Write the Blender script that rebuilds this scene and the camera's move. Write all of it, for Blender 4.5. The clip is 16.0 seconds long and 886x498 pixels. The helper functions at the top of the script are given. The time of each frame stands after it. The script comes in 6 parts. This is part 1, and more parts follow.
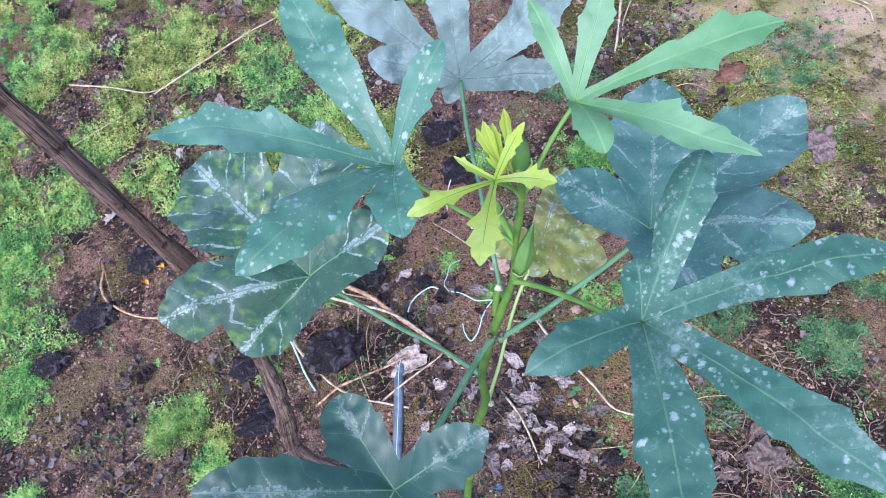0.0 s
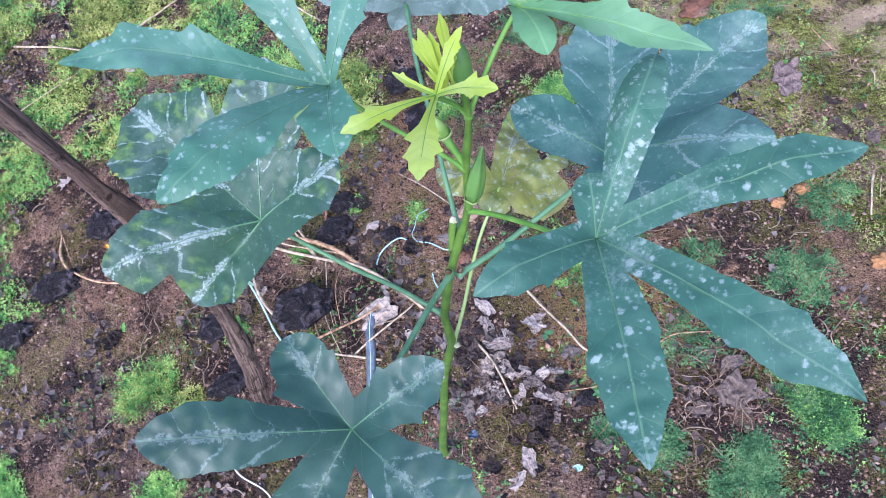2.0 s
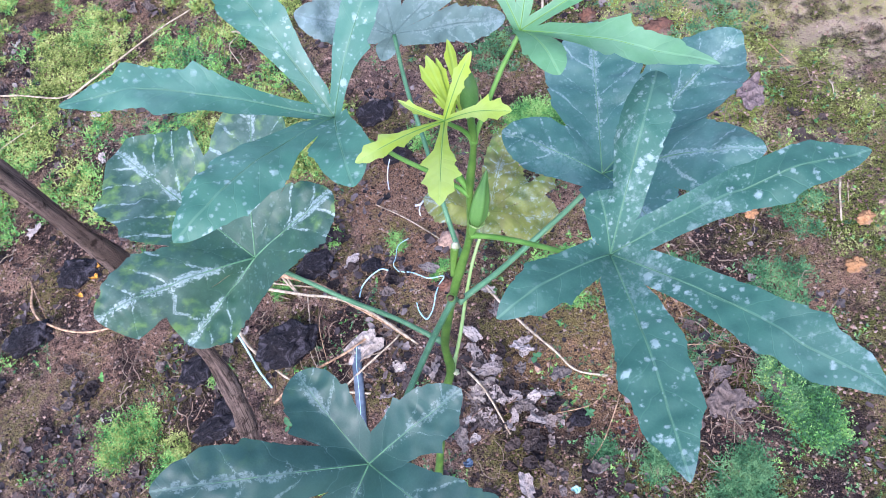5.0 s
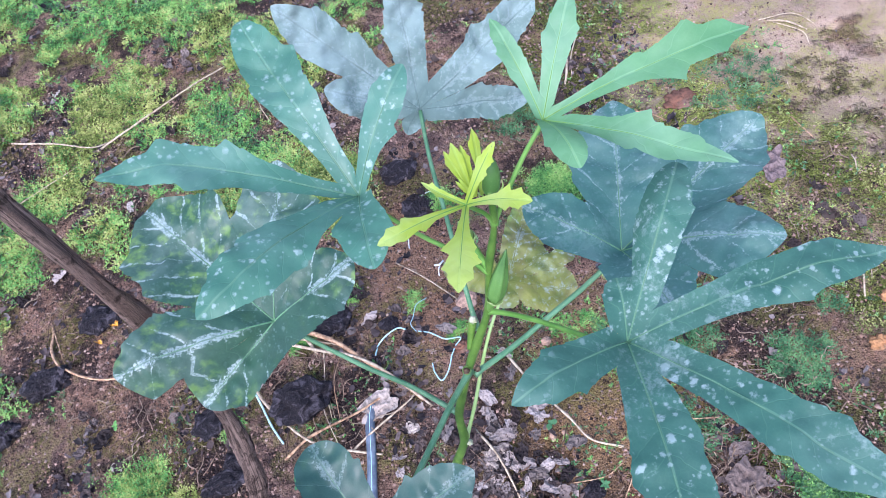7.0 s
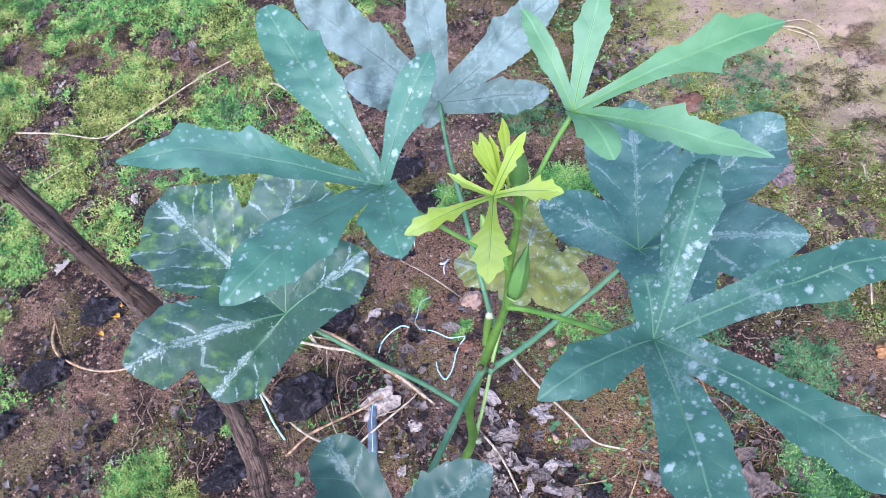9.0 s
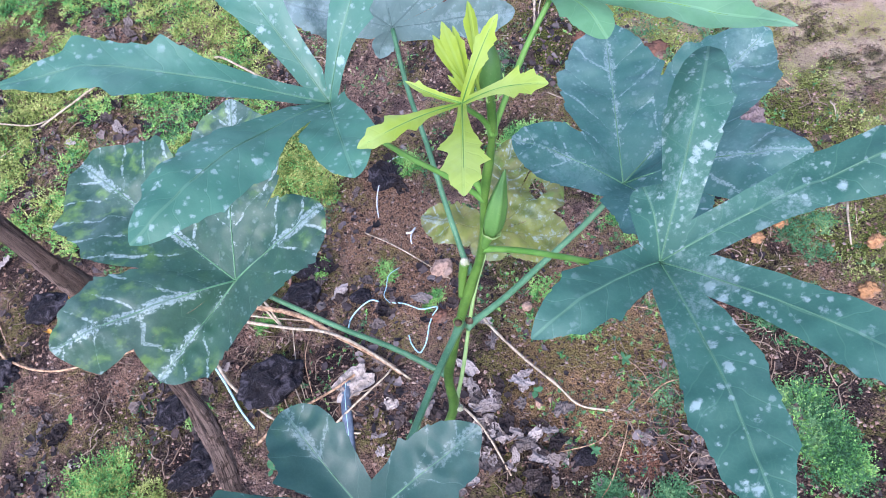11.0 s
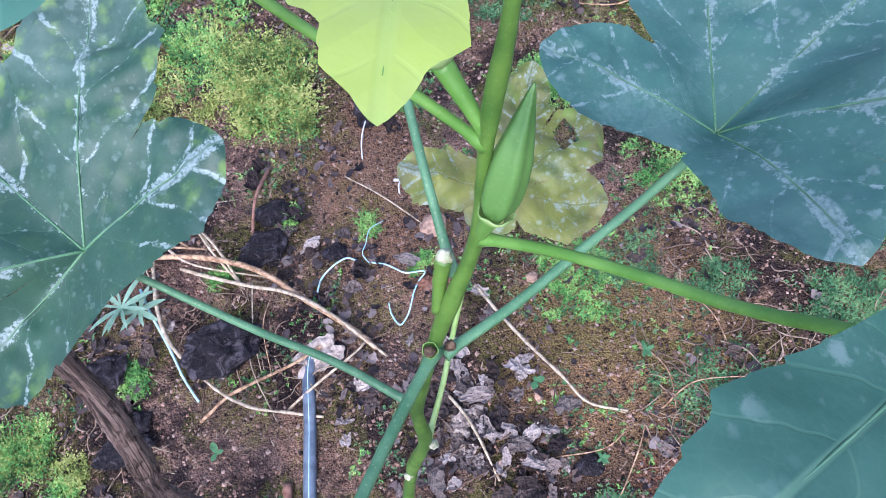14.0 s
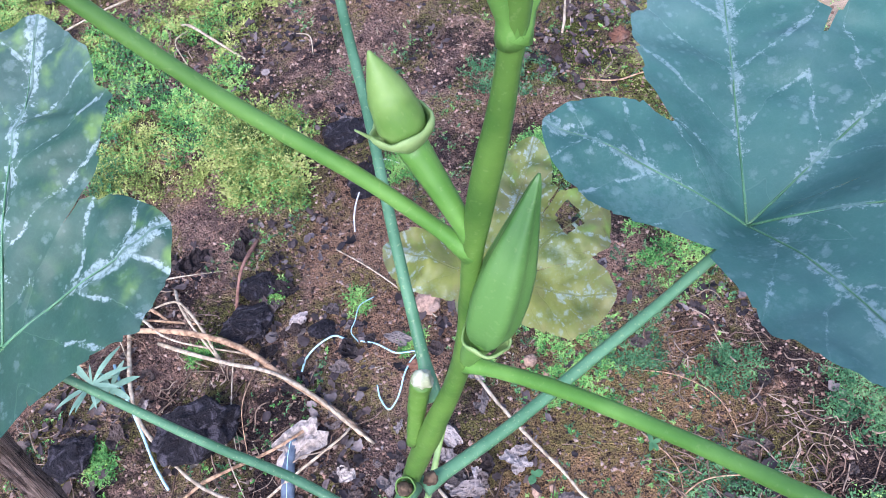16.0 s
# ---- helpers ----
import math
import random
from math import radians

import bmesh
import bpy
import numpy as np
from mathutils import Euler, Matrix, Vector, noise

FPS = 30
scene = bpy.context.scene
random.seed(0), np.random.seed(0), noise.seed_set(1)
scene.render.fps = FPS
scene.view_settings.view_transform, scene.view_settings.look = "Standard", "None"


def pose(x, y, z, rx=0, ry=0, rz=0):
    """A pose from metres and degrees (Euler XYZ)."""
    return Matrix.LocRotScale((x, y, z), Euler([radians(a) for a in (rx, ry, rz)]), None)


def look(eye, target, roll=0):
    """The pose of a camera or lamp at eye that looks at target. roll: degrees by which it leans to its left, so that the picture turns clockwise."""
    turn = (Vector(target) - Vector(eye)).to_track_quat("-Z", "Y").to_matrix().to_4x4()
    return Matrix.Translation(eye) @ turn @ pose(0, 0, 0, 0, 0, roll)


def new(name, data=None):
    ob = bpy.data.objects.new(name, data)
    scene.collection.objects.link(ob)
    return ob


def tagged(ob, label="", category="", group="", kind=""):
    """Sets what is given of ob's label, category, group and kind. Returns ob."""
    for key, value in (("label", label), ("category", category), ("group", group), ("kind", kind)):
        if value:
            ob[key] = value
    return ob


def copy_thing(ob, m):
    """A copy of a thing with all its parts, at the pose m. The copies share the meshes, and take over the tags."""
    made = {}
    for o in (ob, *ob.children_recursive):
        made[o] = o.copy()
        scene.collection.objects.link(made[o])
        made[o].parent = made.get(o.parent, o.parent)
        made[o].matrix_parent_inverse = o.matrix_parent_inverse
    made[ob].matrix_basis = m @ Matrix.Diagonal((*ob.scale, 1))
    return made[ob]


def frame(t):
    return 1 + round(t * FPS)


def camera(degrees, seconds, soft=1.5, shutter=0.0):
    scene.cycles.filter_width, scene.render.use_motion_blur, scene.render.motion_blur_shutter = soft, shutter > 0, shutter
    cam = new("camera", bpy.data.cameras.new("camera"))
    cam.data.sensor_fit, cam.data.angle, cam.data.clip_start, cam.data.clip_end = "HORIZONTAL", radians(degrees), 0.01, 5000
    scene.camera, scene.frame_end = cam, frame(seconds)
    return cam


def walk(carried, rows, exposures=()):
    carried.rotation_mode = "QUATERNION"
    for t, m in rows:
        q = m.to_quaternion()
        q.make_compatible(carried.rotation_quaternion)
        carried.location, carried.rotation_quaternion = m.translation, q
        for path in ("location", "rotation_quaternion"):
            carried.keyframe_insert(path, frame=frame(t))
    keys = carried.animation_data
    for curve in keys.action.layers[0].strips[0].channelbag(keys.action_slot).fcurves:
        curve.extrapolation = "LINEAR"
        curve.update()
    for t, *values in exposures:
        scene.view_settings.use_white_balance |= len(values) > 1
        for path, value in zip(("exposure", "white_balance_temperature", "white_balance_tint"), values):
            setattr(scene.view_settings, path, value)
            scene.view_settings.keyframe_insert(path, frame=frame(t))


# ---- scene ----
cam = camera(63.4, 16.0, soft=0.35)
PATH = [
    (0, (0.191, 0.206, 1.146), (0.089, 1.163, -0.608), -22.6),
    (0.5, (0.195, 0.204, 1.136), (0.13, 1.116, -0.643), -21.6),
    (1, (0.202, 0.205, 1.127), (0.169, 1.078, -0.672), -21.1),
    (1.5, (0.206, 0.205, 1.121), (0.164, 1.055, -0.689), -22.5),
    (2, (0.2, 0.194, 1.117), (0.123, 1.041, -0.693), -24.3),
    (2.5, (0.187, 0.189, 1.118), (0.098, 1.046, -0.687), -24.5),
    (3, (0.168, 0.187, 1.119), (0.053, 1.048, -0.683), -25.9),
    (3.5, (0.161, 0.186, 1.117), (0.048, 1.03, -0.693), -27.5),
    (4, (0.152, 0.187, 1.114), (0.067, 1.023, -0.701), -26.2),
    (4.5, (0.163, 0.195, 1.116), (0.155, 1.056, -0.689), -22.9),
    (4.7, (0.169, 0.198, 1.117), (0.189, 1.068, -0.683), -21.6),
    (6.8, (0.194, 0.207, 1.128), (0.28, 1.211, -0.6), -18.6),
    (7, (0.182, 0.211, 1.129), (0.224, 1.233, -0.59), -18.7),
    (7.5, (0.164, 0.216, 1.13), (0.148, 1.249, -0.583), -18.9),
    (8, (0.164, 0.217, 1.128), (0.165, 1.231, -0.596), -18.4),
    (8.5, (0.167, 0.214, 1.13), (0.187, 1.234, -0.59), -17.8),
    (8.7, (0.168, 0.214, 1.128), (0.199, 1.239, -0.589), -17.5),
    (10.8, (0.16, 0.219, 1.073), (0.296, 1.218, -0.655), -16.2),
    (11, (0.16, 0.223, 1.061), (0.277, 1.177, -0.693), -17.1),
    (11.5, (0.16, 0.24, 1.032), (0.264, 1.16, -0.741), -17.4),
    (12, (0.164, 0.253, 1.0), (0.278, 1.157, -0.781), -16.2),
    (12.5, (0.17, 0.271, 0.973), (0.278, 1.185, -0.802), -15.7),
    (13, (0.176, 0.291, 0.941), (0.244, 1.172, -0.853), -17.3),
    (13.5, (0.183, 0.31, 0.916), (0.259, 1.164, -0.891), -16.0),
    (14, (0.188, 0.322, 0.895), (0.245, 1.147, -0.925), -16.3),
    (14.5, (0.191, 0.331, 0.877), (0.215, 1.149, -0.948), -17.8),
    (14.9, (0.193, 0.334, 0.865), (0.223, 1.193, -0.941), -17.2),
    (15, (0.193, 0.34, 0.866), (0.251, 1.195, -0.941), -15.2),
    (15.5, (0.198, 0.344, 0.858), (0.286, 1.281, -0.907), -13.5),
    (16, (0.199, 0.352, 0.857), (0.323, 1.334, -0.881), -12.3),
]
walk(cam, [(t, look(eye, target, roll)) for t, eye, target, roll in PATH],
     exposures=[(0.0, 1.18, 5600, 22.0), (3.0, 1.26, 5600, 22.0), (4.5, 1.32, 5600, 22.0), (7.0, 1.22, 5600, 22.0), (11.0, 1.20, 5600, 22.0), (13.0, 1.17, 5600, 22.0), (14.5, 1.24, 5600, 22.0), (16.0, 1.32, 5600, 22.0)])

# ---- light ----
world = bpy.data.worlds.new("overcast_sky")
scene.world = world
world.use_nodes = True
wn, wl = world.node_tree.nodes, world.node_tree.links
sky = wn.new("ShaderNodeTexSky")
sky.sky_type = "NISHITA"
sky.sun_disc = False
sky.sun_elevation, sky.sun_rotation = radians(50), radians(200)
sky.air_density, sky.dust_density = 1.0, 3.0
wl.new(sky.outputs["Color"], wn["Background"].inputs["Color"])
wn["Background"].inputs["Strength"].default_value = 0.15

sun = new("sun", bpy.data.lights.new("sun", "SUN"))
sun.data.energy, sun.data.angle, sun.data.color = 1.5, radians(25), (1.0, 0.95, 0.88)
sun.matrix_world = look((-1.5, -2.0, 4.0), (0, 0, 0))


# ---- materials ----
class Nodes:
    """Short hand for building a node material."""

    def __init__(self, name):
        self.mat = bpy.data.materials.new(name)
        self.mat.use_nodes = True
        self.tree = self.mat.node_tree
        self.bsdf = self.tree.nodes["Principled BSDF"]

    def add(self, kind, **inputs):
        node = self.tree.nodes.new(kind)
        for key, value in inputs.items():
            self.put(node.inputs[key.replace("_", " ")], value)
        return node

    def put(self, socket, value):
        if isinstance(value, bpy.types.NodeSocket):
            self.tree.links.new(value, socket)
        else:
            socket.default_value = value

    def coords(self, which="Object"):
        return self.add("ShaderNodeTexCoord").outputs[which]

    def noise(self, scale, detail=4.0, rough=0.55, vector=None, distortion=0.0):
        node = self.add("ShaderNodeTexNoise", Scale=scale, Detail=detail, Roughness=rough, Distortion=distortion)
        if vector is not None:
            self.put(node.inputs["Vector"], vector)
        return node.outputs["Fac"]

    def voronoi(self, scale, vector=None, feature="F1", out="Distance"):
        node = self.add("ShaderNodeTexVoronoi", Scale=scale)
        node.feature = feature
        if vector is not None:
            self.put(node.inputs["Vector"], vector)
        return node.outputs[out]

    def math(self, op, a, b=0.0, c=0.0):
        node = self.tree.nodes.new("ShaderNodeMath")
        node.operation = op
        for i, v in enumerate((a, b, c)):
            self.put(node.inputs[i], v)
        return node.outputs[0]

    def step(self, value, low, high, to_low=0.0, to_high=1.0):
        node = self.tree.nodes.new("ShaderNodeMapRange")
        node.interpolation_type = "SMOOTHSTEP"
        for key, v in (("Value", value), ("From Min", low), ("From Max", high), ("To Min", to_low), ("To Max", to_high)):
            self.put(node.inputs[key], v)
        return node.outputs["Result"]

    def mix(self, fac, a, b, blend="MIX"):
        node = self.tree.nodes.new("ShaderNodeMix")
        node.data_type, node.blend_type = "RGBA", blend
        for i, v in ((0, fac), (6, a), (7, b)):
            if isinstance(v, tuple) and len(v) == 3:
                v = (*v, 1.0)
            self.put(node.inputs[i], v)
        return node.outputs[2]

    def bump(self, height, strength=0.4, distance=0.002, normal=None):
        node = self.add("ShaderNodeBump", Strength=strength, Distance=distance, Height=height)
        if normal is not None:
            self.put(node.inputs["Normal"], normal)
        return node.outputs["Normal"]

    def done(self, color, rough=0.7, normal=None, **more):
        if isinstance(color, tuple) and len(color) == 3:
            color = (*color, 1.0)
        self.put(self.bsdf.inputs["Base Color"], color)
        self.put(self.bsdf.inputs["Roughness"], rough)
        if normal is not None:
            self.put(self.bsdf.inputs["Normal"], normal)
        for key, v in more.items():
            self.put(self.bsdf.inputs[key.replace("_", " ")], v)
        return self.mat

    def translucent(self, color, amount):
        """Let some light through a thin leaf."""
        tr = self.add("ShaderNodeBsdfTranslucent", Color=color)
        mixer = self.add("ShaderNodeMixShader", Fac=amount)
        self.tree.links.new(self.bsdf.outputs[0], mixer.inputs[1])
        self.tree.links.new(tr.outputs[0], mixer.inputs[2])
        self.tree.links.new(mixer.outputs[0], self.tree.nodes["Material Output"].inputs["Surface"])
        return self.mat


def leaf_material(name, dark, light, vein, spots=0.0, powder=0.0, yellow=0.0, film=0.0, through_light=0.12, rough=0.5, spacing=0.014, brown=0.0, bloom=0.0):
    """A leaf blade: veins laid out in the blade's own map, mildew in round spots, along the veins and as a thin film."""
    n = Nodes(name)
    uv = n.coords("UV")
    obj = n.coords("Object")
    split = n.add("ShaderNodeSeparateXYZ", Vector=uv)
    across, along = n.math("ABSOLUTE", split.outputs[0]), split.outputs[1]
    wob = n.math("MULTIPLY", n.math("SUBTRACT", n.noise(32, 3, vector=obj), 0.5), 0.020)
    side = n.math("DIVIDE", n.math("SUBTRACT", n.math("ADD", along, wob), n.math("MULTIPLY", across, 0.9)), spacing)
    saw = n.math("ABSOLUTE", n.math("SUBTRACT", n.math("FRACT", side), 0.5))
    side_d = n.math("MULTIPLY", saw, spacing)
    mid_line = n.step(across, 0.0003, 0.0009, 1.0, 0.0)
    side_line = n.math("MULTIPLY", n.step(side_d, 0.0001, 0.0005, 1.0, 0.0), 0.40)
    net = n.step(n.voronoi(420, obj, "DISTANCE_TO_EDGE"), 0.0, 0.12, 0.10, 0.0)
    lines = n.math("MAXIMUM", mid_line, n.math("MAXIMUM", side_line, net))
    base = n.mix(n.step(n.noise(22, 5, vector=obj), 0.35, 0.68), dark, light)
    base = n.mix(n.math("MULTIPLY", n.noise(260, 2, vector=obj), 0.35), base, dark)
    if yellow:
        blotch = n.math("MULTIPLY", n.step(n.noise(76, 3, vector=obj), 0.50, 0.72), n.step(across, 0.001, 0.008))
        if powder:
            blotch = n.math("MULTIPLY", blotch, n.step(along, 0.035, 0.075, 0.12, 1.0))
        base = n.mix(n.math("MULTIPLY", blotch, yellow), base, (0.20, 0.36, 0.05))
    if brown:
        base = n.mix(n.math("MULTIPLY", n.step(n.noise(30, 4, 0.6, vector=obj), 0.48, 0.62), brown), base, (0.26, 0.20, 0.11))
        base = n.mix(n.math("MULTIPLY", n.step(n.noise(85, 4, 0.6, vector=obj), 0.60, 0.68), brown), base, (0.06, 0.04, 0.025))
    color = n.mix(n.math("MULTIPLY", lines, 0.38), base, vein)
    white = (0.37, 0.48, 0.49)
    if film:
        veil = n.math("MULTIPLY", n.step(n.noise(16, 5, 0.65, vector=obj), 0.40, 0.72), n.step(along, 0.02, 0.10, 0.25, 1.2) if powder else 1.0)
        color = n.mix(n.math("MULTIPLY", veil, film), color, (0.40, 0.52, 0.54))
    if bloom:
        haze = n.math("ADD", n.noise(26, 4, 0.6, vector=obj), n.math("MULTIPLY", n.math("SUBTRACT", n.noise(300, 4, 0.75, vector=obj), 0.5), 0.7))
        round_heart = n.math("MULTIPLY", n.step(along, 0.004, 0.016), n.step(along, 0.060, 0.026))
        haze = n.math("ADD", haze, n.math("MULTIPLY", round_heart, 0.03))
        haze = n.math("ADD", haze, n.step(along, 0.09, 0.15, 0.0, 0.10))
        color = n.mix(n.math("MULTIPLY", n.step(haze, 0.55, 0.74), bloom), color, white)
        color = n.mix(n.step(along, 0.016, 0.003, 0.0, 0.6), color, dark)
    if powder:
        crust = n.math("MULTIPLY", n.math("SUBTRACT", n.noise(260, 5, 0.8, vector=obj), 0.5), 4.0)
        where = n.math("MULTIPLY", n.math("SUBTRACT", n.noise(46, 3, 0.65, vector=obj), 0.465), 3.8)
        grow = n.math("ADD", n.math("ADD", crust, where), n.step(along, 0.010, 0.045, -0.8, 0.0))
        trunk = n.math("SUBTRACT", 0.95, n.math("DIVIDE", across, 0.0055))
        twig = n.math("SUBTRACT", 0.62, n.math("DIVIDE", side_d, 0.0036))
        field = n.math("ADD", n.math("MAXIMUM", trunk, twig), grow)
        field = n.math("MULTIPLY", n.step(field, 0.50, 0.90), n.step(n.math("MAXIMUM", trunk, twig), 0.05, 0.35))
        field = n.math("MULTIPLY", field, n.step(n.noise(520, 3, 0.7, vector=obj), 0.36, 0.60, 0.35, 1.0))
        field = n.math("MULTIPLY", field, n.step(mid_line, 0.3, 0.9, 1.0, 0.25))
        color = n.mix(n.math("MULTIPLY", field, powder), color, white)
    if spots:
        rag2 = n.math("ADD", n.math("MULTIPLY", n.math("SUBTRACT", n.noise(420, 4, 0.7, vector=obj), 0.5), 0.75), n.math("MULTIPLY", n.math("SUBTRACT", n.noise(110, 2, vector=obj), 0.5), 0.5))
        for scale, low, high, lo, hi, amount in ((118, 0.10, 0.30, 0.34, 0.42, 0.75), (205, 0.10, 0.30, 0.40, 0.5, 0.55), (330, 0.10, 0.30, 0.5, 0.6, 0.4)):
            d = n.math("ADD", n.voronoi(scale, obj), rag2)
            split_c = n.add("ShaderNodeSeparateColor", Color=n.voronoi(scale, obj, out="Color"))
            dots = n.math("MULTIPLY", n.step(d, low, high, 1.0, 0.0), n.step(split_c.outputs[0], lo, hi))
            dots = n.math("MULTIPLY", dots, n.step(n.noise(20, 3, vector=obj), 0.32, 0.58, 0.12, 1.0))
            color = n.mix(n.math("MULTIPLY", dots, spots * amount), color, white)
    relief = n.math("ADD", n.math("MULTIPLY", n.math("MAXIMUM", mid_line, side_line), -0.8), n.math("MULTIPLY", n.noise(500, 3, vector=obj), 0.5))
    relief = n.math("ADD", relief, n.step(side_d, 0.0, 0.005))
    n.done(color, n.step(n.noise(90, 3, vector=obj), 0.3, 0.7, rough - 0.06, rough + 0.12), n.bump(relief, 0.22, 0.0008), Specular_IOR_Level=0.2 if bloom > 0.2 else 0.5)
    return n.translucent(color, through_light)


LEAF_TEAL = leaf_material("spotted_leaf", (0.042, 0.145, 0.098), (0.066, 0.195, 0.134), (0.13, 0.27, 0.17), spots=0.95, film=0.10)
LEAF_BLOOM = leaf_material("bloomed_leaf", (0.034, 0.108, 0.083), (0.049, 0.142, 0.108), (0.14, 0.28, 0.18), spots=0.85, film=0.06, bloom=0.26)
LEAF_POWDER = leaf_material("mildewed_leaf", (0.017, 0.066, 0.043), (0.030, 0.094, 0.056), (0.13, 0.25, 0.16), powder=0.66, spots=0.2, film=0.13, yellow=0.5, spacing=0.024)
LEAF_BACK = leaf_material("blue_green_leaf", (0.038, 0.124, 0.102), (0.057, 0.166, 0.134), (0.18, 0.30, 0.25), powder=0.50, spots=0.3, film=0.12, bloom=0.10, spacing=0.026)
LEAF_LOW = leaf_material("low_blue_leaf", (0.016, 0.060, 0.050), (0.027, 0.085, 0.068), (0.13, 0.22, 0.19), powder=0.26, film=0.04, yellow=0.10, spacing=0.022)
LEAF_FRESH = leaf_material("fresh_leaf", (0.088, 0.25, 0.104), (0.148, 0.34, 0.162), (0.24, 0.46, 0.25), film=0.15, through_light=0.25, rough=0.5)
LEAF_YOUNG = leaf_material("young_leaf", (0.33, 0.46, 0.045), (0.44, 0.57, 0.19), (0.36, 0.52, 0.14), through_light=0.3, rough=0.45, spacing=0.007)
LEAF_GREY = leaf_material("grey_leaf", (0.110, 0.182, 0.172), (0.180, 0.268, 0.252), (0.11, 0.17, 0.17), powder=0.3, spots=0.3, film=0.35, bloom=0.3, rough=0.75)
LEAF_OLD = leaf_material("dying_leaf", (0.100, 0.145, 0.020), (0.265, 0.290, 0.060), (0.12, 0.14, 0.04), powder=0.6, spots=0.5, film=0.10, yellow=0.7, through_light=0.2, brown=0.32, bloom=0.15)


def stalk_material(name, a, b, scale=60, rough=0.45, speck=0.25):
    n = Nodes(name)
    obj = n.coords("Object")
    color = n.mix(n.step(n.noise(scale, 3, vector=obj), 0.35, 0.65), a, b)
    color = n.mix(n.math("MULTIPLY", n.step(n.noise(900, 2, vector=obj), 0.6, 0.7), speck), color, (0.5, 0.6, 0.3))
    return n.done(color, rough, n.bump(n.noise(400, 4, vector=obj), 0.25, 0.0006))


RIB = stalk_material("leaf_rib", (0.062, 0.170, 0.098), (0.092, 0.215, 0.130), speck=0.1)
STEM = stalk_material("stem_green", (0.050, 0.130, 0.020), (0.105, 0.215, 0.036), speck=0.08)
PETIOLE_TEAL = stalk_material("petiole_teal", (0.060, 0.175, 0.085), (0.105, 0.250, 0.130))
PETIOLE_GREEN = stalk_material("petiole_green", (0.085, 0.225, 0.034), (0.135, 0.30, 0.058), speck=0.08)
PETIOLE_PALE = stalk_material("petiole_pale", (0.26, 0.42, 0.10), (0.34, 0.50, 0.18))
POD = stalk_material("pod_green", (0.044, 0.130, 0.028), (0.090, 0.208, 0.050), scale=35, rough=0.4, speck=0.06)
BUD = stalk_material("bud_green", (0.105, 0.225, 0.040), (0.20, 0.335, 0.085), scale=90, rough=0.45, speck=0.06)
CALYX = stalk_material("calyx_green", (0.16, 0.28, 0.080), (0.30, 0.42, 0.16), rough=0.5, speck=0.1)
SCAR = stalk_material("dry_scar", (0.045, 0.028, 0.018), (0.15, 0.10, 0.06), scale=400, rough=0.9, speck=0.0)
CUT = stalk_material("pale_cut", (0.26, 0.29, 0.17), (0.46, 0.48, 0.36), scale=300, rough=0.8)


def bark_material():
    n = Nodes("fibrous_bark")
    uv = n.coords("UV")
    stretch = n.add("ShaderNodeMapping", Vector=uv, Scale=(26.0, 6.0, 1.0), Rotation=(0.0, 0.0, 0.10))
    fib = n.noise(2.2, 8, 0.75, stretch.outputs[0], 1.2)
    flake = n.noise(60.0, 5, 0.7, n.coords("Object"))
    big = n.noise(9.0, 4, vector=n.coords("Object"))
    color = n.mix(n.step(fib, 0.42, 0.57), (0.060, 0.042, 0.038), (0.54, 0.400, 0.335))
    color = n.mix(n.step(fib, 0.58, 0.70, 0.0, 0.7), color, (0.60, 0.49, 0.42))
    color = n.mix(n.math("MULTIPLY", n.step(big, 0.5, 0.68), 0.40), color, (0.20, 0.140, 0.110))
    color = n.mix(n.step(flake, 0.46, 0.38, 0.0, 0.7), color, (0.018, 0.010, 0.008))
    h = n.math("ADD", n.math("MULTIPLY", fib, 1.6), n.math("MULTIPLY", flake, 0.7))
    return n.done(color, 0.92, n.bump(h, 1.0, 0.008), Specular_IOR_Level=0.25)


BARK = bark_material()


